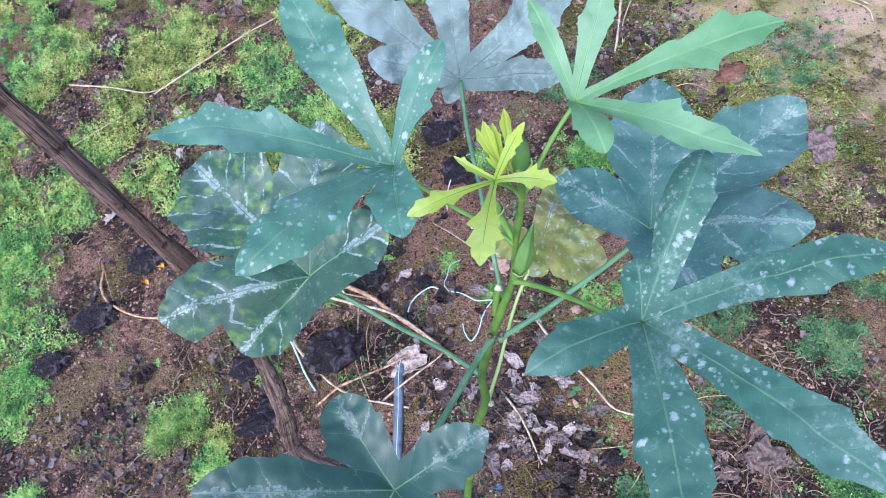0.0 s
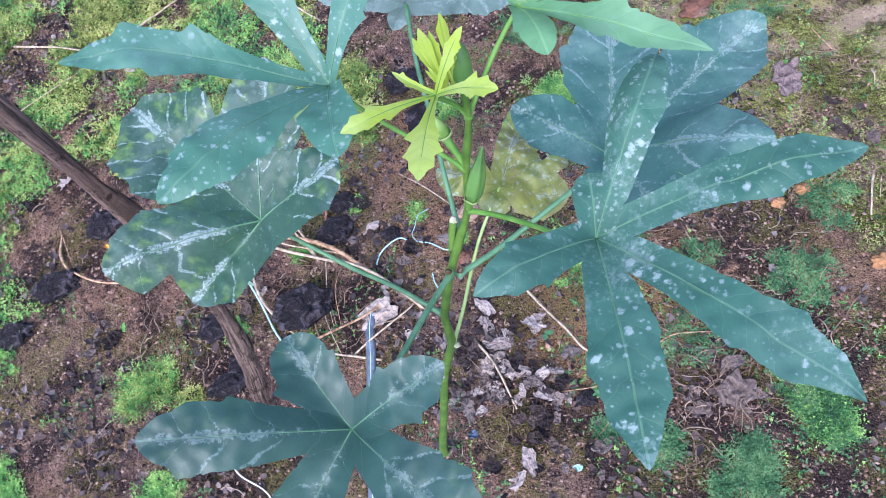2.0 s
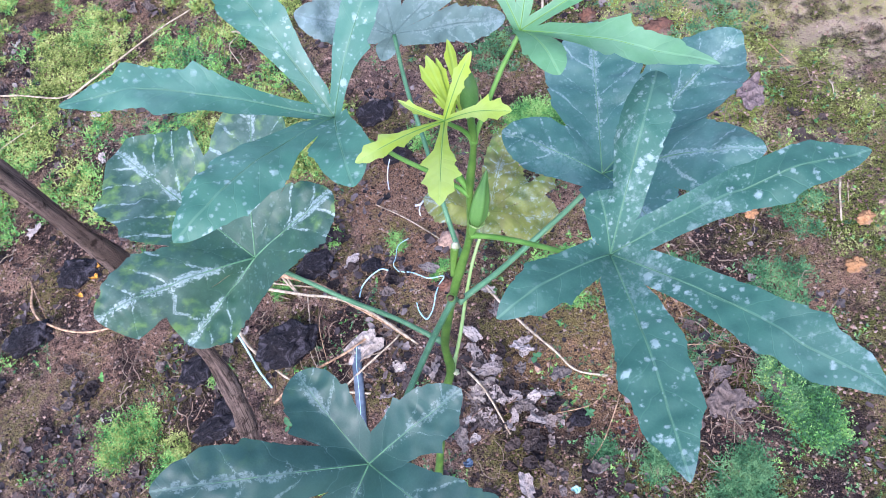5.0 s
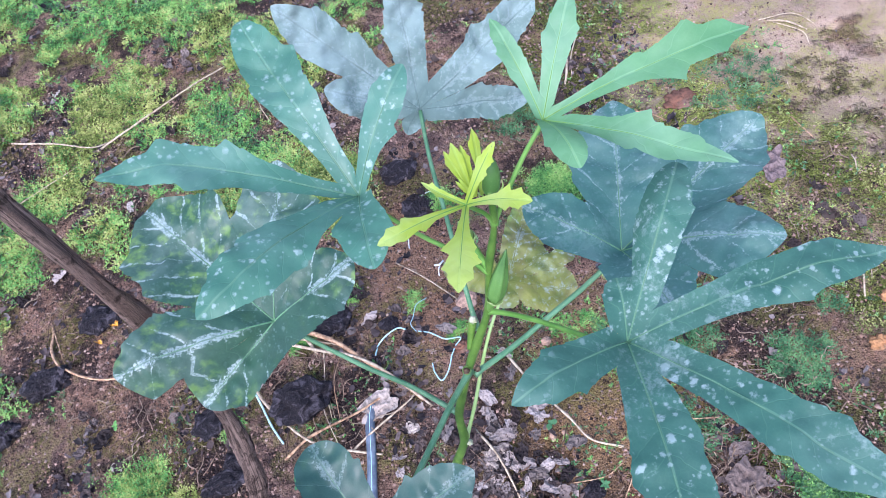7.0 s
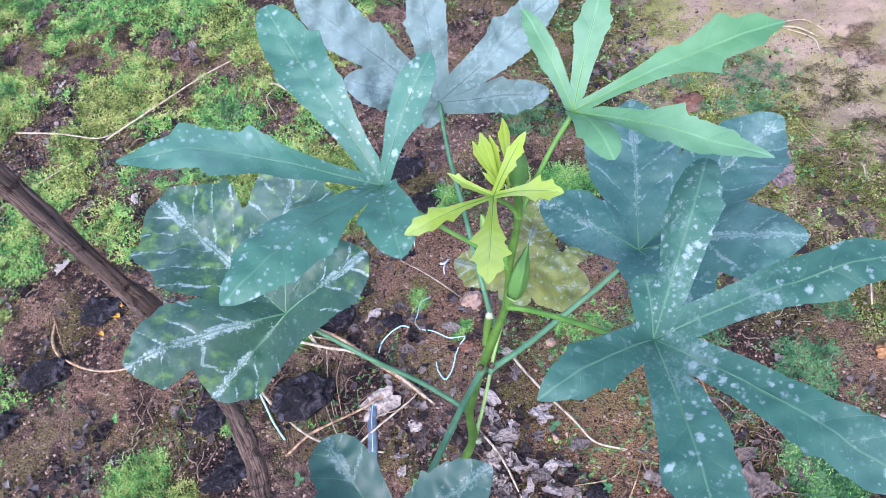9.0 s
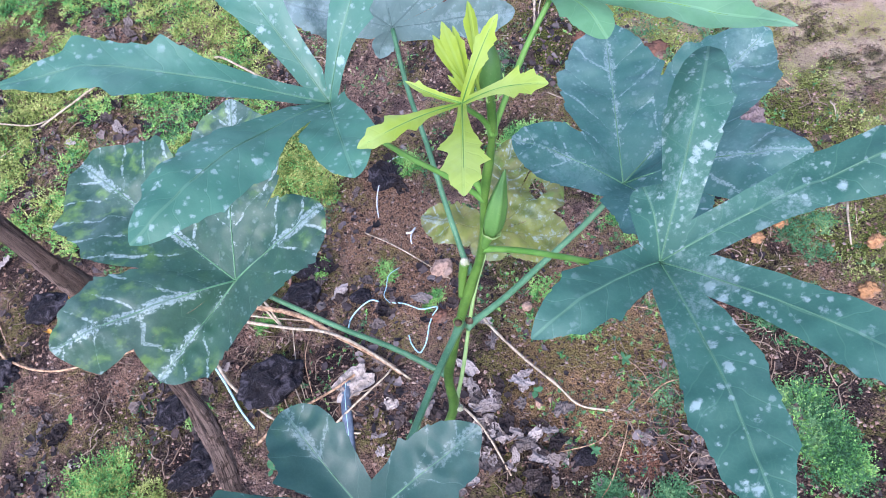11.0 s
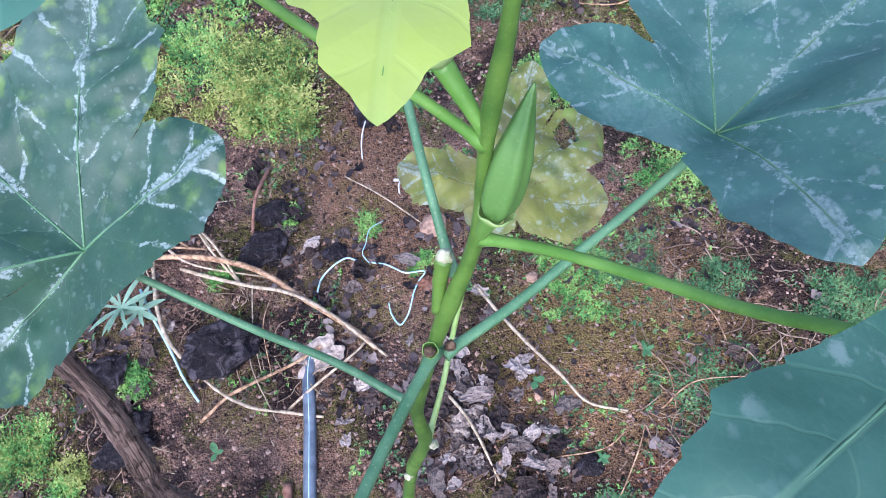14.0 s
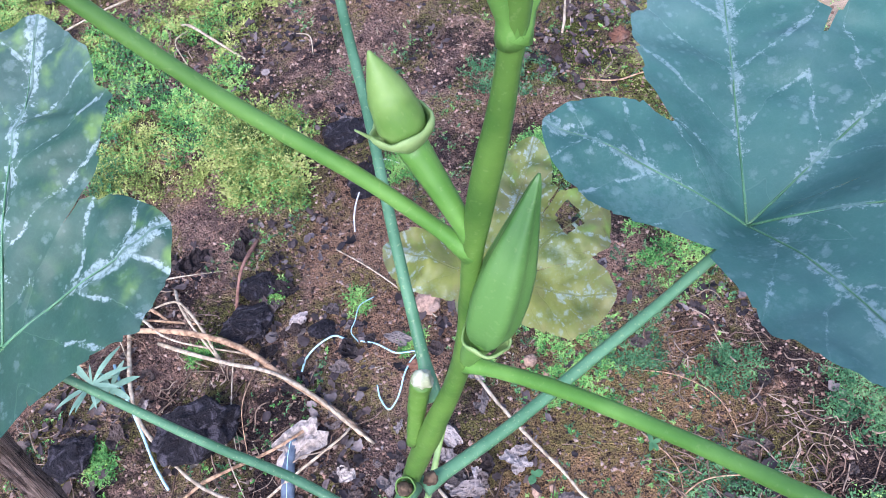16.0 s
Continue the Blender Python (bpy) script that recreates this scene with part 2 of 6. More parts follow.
def soil_material():
    n = Nodes("garden_soil")
    p = n.coords("Object")
    xyz = n.add("ShaderNodeSeparateXYZ", Vector=p)
    big, mid, fine, grit = n.noise(3.2, 5, 0.6, p), n.noise(17, 6, 0.68, p), n.noise(130, 6, 0.75, p), n.voronoi(420, p)
    tiny = n.noise(420, 4, 0.7, p)
    color = n.mix(n.step(mid, 0.38, 0.60), (0.190, 0.128, 0.115), (0.500, 0.325, 0.255))
    color = n.mix(n.math("MULTIPLY", n.step(big, 0.50, 0.60), 0.6), color, (0.570, 0.340, 0.225))
    humus = n.noise(5.5, 6, 0.7, p)
    damp = n.math("ADD", n.math("POWER", n.math("DIVIDE", n.math("SUBTRACT", xyz.outputs[0], 0.46), 0.32), 2.0), n.math("POWER", n.math("DIVIDE", n.math("SUBTRACT", xyz.outputs[1], 0.36), 0.30), 2.0))
    humus = n.math("ADD", humus, n.step(n.math("ADD", damp, mid), 0.7, 1.8, 0.085, 0.0))
    rotten = n.math("ADD", n.math("POWER", n.math("DIVIDE", n.math("SUBTRACT", xyz.outputs[0], 0.71), 0.17), 2.0), n.math("POWER", n.math("DIVIDE", n.math("SUBTRACT", xyz.outputs[1], 1.06), 0.11), 2.0))
    humus = n.math("ADD", humus, n.step(n.math("ADD", rotten, mid), 0.9, 1.7, 0.10, 0.0))
    ring = n.math("ADD", n.math("POWER", n.math("DIVIDE", n.math("SUBTRACT", xyz.outputs[0], 0.385), 0.18), 2.0), n.math("POWER", n.math("DIVIDE", n.math("SUBTRACT", xyz.outputs[1], 0.52), 0.17), 2.0))
    ochre = n.math("MULTIPLY", n.step(n.math("ADD", ring, n.math("MULTIPLY", mid, 1.2)), 0.8, 1.9, 1.0, 0.0), n.step(fine, 0.34, 0.50))
    color = n.mix(n.math("MULTIPLY", n.step(humus, 0.46, 0.55), 0.88), color, (0.036, 0.030, 0.036))
    color = n.mix(n.math("MULTIPLY", ochre, 0.92), color, (0.530, 0.330, 0.170))
    rust = n.math("ADD", n.math("POWER", n.math("DIVIDE", n.math("SUBTRACT", xyz.outputs[0], 0.356), 0.034), 2.0), n.math("POWER", n.math("DIVIDE", n.math("SUBTRACT", xyz.outputs[1], 0.362), 0.030), 2.0))
    color = n.mix(n.math("MULTIPLY", n.step(n.math("ADD", rust, n.math("MULTIPLY", mid, 1.4)), 0.9, 1.7, 1.0, 0.0), 0.8), color, (0.400, 0.185, 0.120))
    warm = n.math("ADD", n.math("POWER", n.math("DIVIDE", n.math("SUBTRACT", xyz.outputs[0], 0.165), 0.11), 2.0), n.math("POWER", n.math("DIVIDE", n.math("SUBTRACT", xyz.outputs[1], 0.83), 0.22), 2.0))
    warm = n.math("MULTIPLY", n.step(n.math("ADD", warm, n.math("MULTIPLY", mid, 1.6)), 0.9, 2.0, 1.0, 0.0), n.step(fine, 0.36, 0.50))
    color = n.mix(n.math("MULTIPLY", warm, 0.85), color, (0.520, 0.310, 0.190))
    patch_x = n.math("POWER", n.math("DIVIDE", n.math("SUBTRACT", xyz.outputs[0], 2.36), 1.80), 2.0)
    patch_y = n.math("ADD", 0.33, n.math("MINIMUM", 0.32, n.math("POWER", n.math("DIVIDE", n.math("SUBTRACT", xyz.outputs[1], 1.15), 1.10), 2.0)))
    wander = n.math("ADD", n.math("MULTIPLY", n.math("SUBTRACT", big, 0.5), 1.5), n.math("MULTIPLY", n.math("SUBTRACT", mid, 0.5), 1.4))
    wander = n.math("ADD", wander, n.math("MULTIPLY", n.math("SUBTRACT", n.noise(0.9, 4, 0.6, p), 0.5), 0.8))
    bare = n.step(n.math("ADD", n.math("ADD", patch_x, patch_y), wander), 1.00, 1.30, 1.0, 0.0)
    rim = n.math("ADD", n.math("ADD", patch_x, patch_y), n.math("MULTIPLY", wander, 0.16))
    band = n.math("MULTIPLY", n.step(rim, 0.94, 1.06, 0.14, 1.0), n.step(rim, 1.55, 1.34))
    color = n.mix(n.math("MULTIPLY", bare, n.math("SUBTRACT", 0.90, n.math("MULTIPLY", band, 0.45))), color, n.mix(n.step(n.noise(11, 5, 0.7, p), 0.36, 0.62), (0.310, 0.235, 0.180), (0.485, 0.365, 0.280)))
    moss = n.math("MULTIPLY", n.step(n.noise(8.5, 5, 0.65, p, 0.4), 0.455, 0.575), n.step(fine, 0.36, 0.54))
    color = n.mix(n.math("MULTIPLY", moss, 0.62), color, (0.265, 0.262, 0.066))
    cover = n.math("ADD", n.noise(10, 5, 0.65, p), n.math("MULTIPLY", n.math("SUBTRACT", tiny, 0.5), 0.25))
    green_film = n.math("MULTIPLY", n.math("MULTIPLY", n.step(cover, 0.41, 0.53), band), n.step(fine, 0.36, 0.50))
    color = n.mix(n.math("MULTIPLY", green_film, 0.85), color, n.mix(n.step(tiny, 0.40, 0.62), (0.075, 0.105, 0.020), (0.270, 0.335, 0.058)))
    # Crevice shade painted in: near black where the bump's fine noise runs low.
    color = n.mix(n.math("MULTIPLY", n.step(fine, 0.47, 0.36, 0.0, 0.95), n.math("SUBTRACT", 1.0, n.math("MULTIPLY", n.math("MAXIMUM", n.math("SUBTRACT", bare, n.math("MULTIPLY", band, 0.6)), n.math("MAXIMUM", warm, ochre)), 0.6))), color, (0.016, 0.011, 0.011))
    keep = n.math("SUBTRACT", 1.0, n.math("MULTIPLY", bare, 0.75))
    color = n.mix(n.math("MULTIPLY", n.step(tiny, 0.56, 0.68, 0.0, 0.7), keep), color, (0.38, 0.26, 0.17))
    # Finer specks of the same painted cavity shade, sparser on the bare path.
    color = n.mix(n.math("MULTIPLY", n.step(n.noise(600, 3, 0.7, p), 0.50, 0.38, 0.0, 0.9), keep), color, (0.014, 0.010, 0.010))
    grains = n.math("MULTIPLY", n.step(grit, 0.30, 0.12), n.step(n.noise(60, 2, vector=p), 0.46, 0.60))
    color = n.mix(n.math("MULTIPLY", grains, n.math("SUBTRACT", 0.40, n.math("MULTIPLY", bare, 0.30))), color, (0.34, 0.22, 0.13))
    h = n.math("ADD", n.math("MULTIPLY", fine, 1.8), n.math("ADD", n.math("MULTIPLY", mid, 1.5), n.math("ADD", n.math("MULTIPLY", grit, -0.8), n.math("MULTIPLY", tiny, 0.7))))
    h = n.math("MULTIPLY", h, n.math("SUBTRACT", 1.0, n.math("MULTIPLY", bare, 0.86)))
    return n.done(color, 0.95, n.bump(h, 1.0, 0.012), Specular_IOR_Level=0.1)


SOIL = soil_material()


def island_material(name, shades, rough=0.75, through_light=0.0, grain=240):
    """Colours that change from piece to piece of one joined mesh."""
    n = Nodes(name)
    geo = n.add("ShaderNodeNewGeometry")
    ramp = n.add("ShaderNodeValToRGB", Fac=geo.outputs["Random Per Island"])
    els = ramp.color_ramp.elements
    while len(els) < len(shades):
        els.new(0.5)
    for i, c in enumerate(shades):
        els[i].position, els[i].color = i / max(1, len(shades) - 1), (*c, 1.0)
    p = n.coords("Object")
    g = n.noise(grain, 3, vector=p)
    color = n.mix(n.step(g, 0.3, 0.7, 0.0, 0.35), ramp.outputs[0], (0.02, 0.02, 0.015))
    n.done(color, rough, n.bump(g, 0.4, 0.001), Specular_IOR_Level=0.12)
    return n.translucent(ramp.outputs[0], through_light) if through_light else n.mat


def weed_material(name, shades, patch=26, through_light=0.25):
    """Small leaves whose green drifts from plant to plant."""
    n = Nodes(name)
    geo = n.add("ShaderNodeNewGeometry")
    p = n.coords("Object")
    drift = n.math("ADD", n.math("MULTIPLY", n.step(n.noise(patch, 4, 0.65, p), 0.28, 0.72), 0.68), n.math("MULTIPLY", geo.outputs["Random Per Island"], 0.32))
    ramp = n.add("ShaderNodeValToRGB", Fac=drift)
    els = ramp.color_ramp.elements
    while len(els) < len(shades):
        els.new(0.5)
    for i, c in enumerate(shades):
        els[i].position, els[i].color = 0.12 + 0.76 * i / (len(shades) - 1), (*c, 1.0)
    n.done(ramp.outputs[0], 0.65, Specular_IOR_Level=0.2)
    return n.translucent(ramp.outputs[0], through_light)


def piece_material(name, shades, rough=0.85, grain=160, relief=0.002, pale=0.35):
    """Colours that change from object to object."""
    n = Nodes(name)
    info = n.add("ShaderNodeObjectInfo")
    ramp = n.add("ShaderNodeValToRGB", Fac=info.outputs["Random"])
    els = ramp.color_ramp.elements
    while len(els) < len(shades):
        els.new(0.5)
    for i, c in enumerate(shades):
        els[i].position, els[i].color = i / max(1, len(shades) - 1), (*c, 1.0)
    p = n.coords("Object")
    g, b = n.noise(grain, 4, 0.65, p), n.noise(grain * 0.2, 3, 0.6, p)
    color = n.mix(n.step(g, 0.35, 0.65, 0.0, 0.5), ramp.outputs[0], (0.03, 0.024, 0.022))
    color = n.mix(n.step(b, 0.5, 0.7, 0.0, pale), color, (0.30, 0.25, 0.22))
    return n.done(color, rough, n.bump(g, 0.6, relief), Specular_IOR_Level=0.14)


def lump_material():
    """Wet black earth with scuffed grey creases."""
    n = Nodes("black_clod")
    p = n.coords("Object")
    crease, grain = n.noise(48, 5, 0.65, p, 1.2), n.noise(260, 5, 0.7, p)
    color = n.mix(n.step(crease, 0.50, 0.64), (0.016, 0.014, 0.018), (0.085, 0.076, 0.090))
    color = n.mix(n.step(grain, 0.56, 0.70, 0.0, 0.6), color, (0.15, 0.13, 0.135))
    h = n.math("ADD", n.math("MULTIPLY", crease, 2.0), grain)
    return n.done(color, 0.62, n.bump(h, 0.9, 0.006), Specular_IOR_Level=0.2)


WEED_YELLOW = weed_material("weed_yellow_green", [(0.042, 0.072, 0.018), (0.185, 0.25, 0.062), (0.38, 0.44, 0.130), (0.57, 0.59, 0.24)])
WEED_GREEN = weed_material("weed_green", [(0.026, 0.090, 0.032), (0.110, 0.305, 0.082), (0.25, 0.49, 0.130), (0.43, 0.60, 0.20)])
WEED_DARK = weed_material("weed_blue_green", [(0.024, 0.075, 0.036), (0.075, 0.195, 0.085), (0.185, 0.33, 0.140)], through_light=0.15)
WEED_GREY = weed_material("weed_grey_green", [(0.10, 0.20, 0.14), (0.17, 0.29, 0.21), (0.26, 0.38, 0.29)], through_light=0.1)
CRUMB = island_material("soil_crumbs", [(0.012, 0.010, 0.011), (0.28, 0.175, 0.130), (0.39, 0.262, 0.210), (0.43, 0.325, 0.270), (0.036, 0.027, 0.027), (0.34, 0.210, 0.150), (0.016, 0.013, 0.015), (0.18, 0.115, 0.09)], rough=0.95)
CHAFF = island_material("dry_chaff", [(0.12, 0.09, 0.07), (0.30, 0.23, 0.17), (0.50, 0.42, 0.32), (0.18, 0.12, 0.09)], rough=0.9)
DEAD = piece_material("dead_leaf", [(0.018, 0.015, 0.018), (0.040, 0.033, 0.036), (0.11, 0.085, 0.078), (0.30, 0.25, 0.235), (0.024, 0.019, 0.022), (0.07, 0.05, 0.045)], pale=0.15)
DEAD_STUFF = island_material("dead_leaf_scraps", [(0.010, 0.009, 0.012), (0.036, 0.030, 0.036), (0.085, 0.068, 0.072), (0.014, 0.012, 0.015), (0.25, 0.215, 0.210), (0.120, 0.095, 0.095), (0.015, 0.013, 0.017), (0.135, 0.100, 0.092), (0.030, 0.026, 0.033)], rough=0.85)
BIG_DEAD = piece_material("big_dead_leaf", [(0.11, 0.086, 0.078), (0.165, 0.130, 0.118)], pale=0.2)
MAUVE_DEAD = piece_material("mauve_dead_leaf", [(0.19, 0.145, 0.145), (0.24, 0.19, 0.185)], pale=0.2)
GREY_DEAD = piece_material("grey_dead_leaf", [(0.045, 0.037, 0.038), (0.20, 0.170, 0.160), (0.44, 0.385, 0.365), (0.58, 0.52, 0.49), (0.10, 0.082, 0.080)])
PAPER_LEAF = piece_material("bleached_leaf", [(0.36, 0.31, 0.27), (0.50, 0.44, 0.39)], grain=120)
LUMP = lump_material()
ORANGE = piece_material("orange_clod", [(0.36, 0.19, 0.085), (0.46, 0.25, 0.12)], rough=0.95, grain=90, relief=0.004)
STONE = piece_material("pebble", [(0.42, 0.28, 0.20), (0.50, 0.34, 0.26)], rough=0.8)
BRICK = piece_material("red_clod", [(0.17, 0.085, 0.058), (0.23, 0.115, 0.076)], rough=0.95, grain=90, relief=0.004)
TWIG_TAN = stalk_material("tan_twig", (0.20, 0.115, 0.065), (0.50, 0.33, 0.20), scale=140, rough=0.85, speck=0.1)
TWIG_PALE = stalk_material("pale_twig", (0.28, 0.22, 0.15), (0.52, 0.44, 0.32), scale=140, rough=0.85, speck=0.1)
TWIG_RED = stalk_material("reddish_stalk", (0.16, 0.075, 0.055), (0.28, 0.15, 0.11), scale=120, rough=0.85, speck=0.05)
TWINE_BLUE = stalk_material("blue_twine", (0.30, 0.55, 0.62), (0.52, 0.74, 0.78), scale=600, rough=0.6, speck=0.0)
TWINE_WHITE = stalk_material("white_twine", (0.58, 0.62, 0.64), (0.75, 0.78, 0.80), scale=600, rough=0.6, speck=0.0)
PIPE = stalk_material("drip_hose", (0.075, 0.10, 0.14), (0.14, 0.18, 0.23), scale=90, rough=0.35, speck=0.1)


# ---- building helpers ----
def part(name, bm, material, parent=None, label=""):
    mesh = bpy.data.meshes.new(name)
    bm.to_mesh(mesh)
    bm.free()
    mesh.materials.append(material)
    for f in mesh.polygons:
        f.use_smooth = name != "dead_leaf"
    ob = new(name, mesh)
    ob.parent = parent
    return tagged(ob, label)


def bezier(points, steps):
    """Catmull-Rom through the points."""
    pts = [Vector(p) for p in points]
    pts = [pts[0] * 2 - pts[1], *pts, pts[-1] * 2 - pts[-2]]
    out = []
    for i in range(1, len(pts) - 2):
        a, b, c, d = pts[i - 1:i + 3]
        for k in range(steps):
            t = k / steps
            out.append(0.5 * (2 * b + (c - a) * t + (2 * a - 5 * b + 4 * c - d) * t * t + (3 * b - a - 3 * c + d) * t ** 3))
    return out + [pts[-2]]


def tube_bm(points, radius, steps=6, sides=8, wobble=0.0, flat=1.0, seed=0, bm=None):
    """A tapered, slightly knobbly tube along a curve; radius is a number or a function of 0..1. It carries a map (round, along)."""
    line = bezier(points, steps)
    bm = bm or bmesh.new()
    uv = bm.loops.layers.uv.verify()
    rings, n, run = [], len(line), 0.0
    side = None
    lengths = []
    for i, p in enumerate(line):
        d = (line[min(i + 1, n - 1)] - line[max(i - 1, 0)]).normalized()
        if side is None:
            side = d.orthogonal().normalized()
        side = (side - d * side.dot(d)).normalized()
        up = d.cross(side)
        r = radius(i / (n - 1)) if callable(radius) else radius
        ring = []
        for k in range(sides):
            a = 2 * math.pi * k / sides
            q = side * math.cos(a) + up * math.sin(a) * flat
            w = 1 + wobble * noise.noise(Vector((p + q * r) * (0.5 / max(r, 1e-4))) + Vector((seed, 0, 0)))
            ring.append(bm.verts.new(p + q * r * w))
        rings.append(ring)
        run += (p - line[i - 1]).length if i else 0
        lengths.append(run)
    for i in range(n - 1):
        for k in range(sides):
            f = bm.faces.new((rings[i][k], rings[i][(k + 1) % sides], rings[i + 1][(k + 1) % sides], rings[i + 1][k]))
            for loop, (kk, ii) in zip(f.loops, ((k, i), (k + 1, i), (k + 1, i + 1), (k, i + 1))):
                loop[uv].uv = (kk / sides, lengths[ii])
    bm.faces.new(rings[0][::-1])
    bm.faces.new(rings[-1])
    bm.verts.ensure_lookup_table()
    return bm


def blob_bm(radii, rough=0.25, freq=1.5, seed=0, sub=3):
    """An uneven lump."""
    bm = bmesh.new()
    bmesh.ops.create_icosphere(bm, subdivisions=sub, radius=1.0)
    for v in bm.verts:
        k = 1 + rough * noise.fractal(v.co * freq + Vector((seed, seed * 2, 0)), 1.0, 2.0, 4)
        v.co = Vector((v.co.x * radii[0], v.co.y * radii[1], v.co.z * radii[2])) * k
    return bm


def smooth01(x):
    x = min(1.0, max(0.0, x))
    return x * x * (3 - 2 * x)


def lobe(tip, wide, at, neck, blunt=0.3, bow=0.0, teeth=(), fine=0.12, count=12):
    """One lobe of a blade: its tip, widest half width and where that lies (0..1), half width near the base, roundness of its end, sideways bow,
    large teeth (side: 1 to the left as seen from the leaf's centre, -1 to the right; place along the lobe; size), depth and number of the fine teeth."""
    return dict(tip=tip, wide=wide, at=at, neck=neck, blunt=blunt, bow=bow, teeth=teeth, fine=fine, count=count)


class Blade:
    """A palmate leaf blade: lobes run from the centre to their tips, meet on the lines between them and part at the sinuses.
    The lobes come from lobe()."""

    def __init__(self, centre, normal, lobes, rise=0.6, fold=0.12, ripple=0.0015, seed=0):
        self.c, self.n = Vector(centre), Vector(normal).normalized()
        self.u = self.n.orthogonal().normalized()
        self.v = self.n.cross(self.u)
        self.rise, self.fold, self.ripple, self.seed = rise, fold, ripple, seed
        self.lobes = []
        for e in lobes:
            d = Vector(e["tip"]) - self.c
            a, b = d.dot(self.u), d.dot(self.v)
            self.lobes.append(dict(e, ang=math.atan2(b, a), len=math.hypot(a, b), h=d.dot(self.n)))
        self.lobes.sort(key=lambda e: e["ang"])
        k = len(self.lobes)
        for i, e in enumerate(self.lobes):
            e["gap"] = [((self.lobes[(i + s) % k]["ang"] - e["ang"]) * s) % (2 * math.pi) for s in (1, -1)]

    def height(self, x, y):
        rho, phi = math.hypot(x, y), math.atan2(y, x)
        k = len(self.lobes)
        for i, e in enumerate(self.lobes):
            d = (phi - e["ang"]) % (2 * math.pi)
            if d <= e["gap"][0] + 1e-9:
                t = smooth01(d / e["gap"][0]) if e["gap"][0] else 0
                g = self.lobes[(i + 1) % k]
                break
        hs = []
        for lobe in (e, g):
            q = min(rho / lobe["len"], 1.15)
            hs.append(lobe["h"] * ((1 + self.rise) * q - self.rise * q * q))
        return hs[0] * (1 - t) + hs[1] * t

    def place(self, lobe, r, c, bow=True):
        q = r / lobe["len"]
        cc = c + (lobe["bow"] * lobe["len"] * 4 * q * (1 - q) * q if bow else 0)
        ca, sa = math.cos(lobe["ang"]), math.sin(lobe["ang"])
        x, y = r * ca - cc * sa, r * sa + cc * ca
        h = self.height(x, y) + self.fold * abs(c) * smooth01(q * 2)
        p = self.c + self.u * x + self.v * y
        w = noise.noise(Vector((x * 38, y * 38, self.seed)))
        w2 = noise.noise(Vector((x * 110, y * 110, self.seed + 7)))
        return p + self.n * (h + self.ripple * (w * 1.6 + w2 * 0.6) * smooth01(q * 1.5))

    def width(self, e, s, side, index):
        if s < e["at"]:
            w = e["neck"] + (e["wide"] - e["neck"]) * smooth01((s - 0.10) / max(0.05, e["at"] - 0.10))
        else:
            q = (s - e["at"]) / (1 - e["at"])
            w = e["wide"] * max(0.0, 1 - q ** (1.5 + 1.7 * e["blunt"])) ** (0.9 - 0.42 * e["blunt"])
        for where, at, size in e["teeth"]:
            if where == side:
                grow = 1 - (at - s) / 0.17 if s < at else 1 - (s - at) / 0.045
                w += size * max(0.0, grow) ** 1.3 * min(1.0, w / (0.3 * e["wide"]))
        ph = s * e["count"] + 0.37 * side + 0.2 * index
        big = 0.55 + 0.45 * math.sin(ph * 2.1 + index + side)
        w *= 1 + e["fine"] * big * (ph % 1.0 - 0.5) * smooth01(s * 3 - 0.5)
        return max(w, 0.0)

    def mesh(self, ns=108, nc=6):
        bm = bmesh.new()
        uv = bm.loops.layers.uv.verify()
        for index, e in enumerate(self.lobes):
            rows = []
            for i in range(ns + 1):
                s = i / ns
                r = s * e["len"]
                lims = []
                for side, gap in ((1, e["gap"][0]), (-1, e["gap"][1])):
                    half = min(gap / 2, radians(80))
                    lims.append(min(self.width(e, s, side, index), math.tan(half) * r))
                row = []
                for j in range(-nc, nc + 1):
                    c = (lims[0] if j > 0 else lims[1]) * j / nc
                    row.append((bm.verts.new(self.place(e, r, c)), (c, r)))
                rows.append(row)
            for i in range(ns):
                for j in range(2 * nc):
                    quad = (rows[i][j], rows[i][j + 1], rows[i + 1][j + 1], rows[i + 1][j])
                    f = bm.faces.new([q[0] for q in quad][::-1])
                    for loop, q in zip(f.loops, quad[::-1]):
                        loop[uv].uv = q[1]
        bmesh.ops.remove_doubles(bm, verts=bm.verts, dist=0.00004)
        return bm

    def ribs(self, radius=0.0011):
        """The raised midribs, one tube for each lobe."""
        bm = bmesh.new()
        for e in self.lobes:
            pts = [self.place(e, e["len"] * q, 0.0) + self.n * 0.0001 for q in (0.0, 0.12, 0.3, 0.5, 0.7, 0.92)]
            tube_bm(pts, lambda q: radius * (1 - 0.85 * q), 4, 5, bm=bm)
        return bm



# ---- ground ----
def ground_height(x, y):
    """Uneven, crumbly soil."""
    p = Vector((x, y, 0))
    near = 1.0 if abs(x) < 2.5 and abs(y) < 3.5 else 0.3
    return near * (0.009 * noise.noise(p * 4.5) + 0.006 * noise.noise(p * 16 + Vector((5, 0, 0))) + 0.0045 * noise.noise(p * 46 + Vector((0, 9, 0))) + 0.003 * noise.noise(p * 120))


def axis(low, high, step, far):
    a = list(np.arange(low, high + step / 2, step))
    d = step
    while a[-1] < far:
        d *= 1.35
        a.append(a[-1] + d)
    d = step
    while a[0] > -far:
        d *= 1.35
        a.insert(0, a[0] - d)
    return a


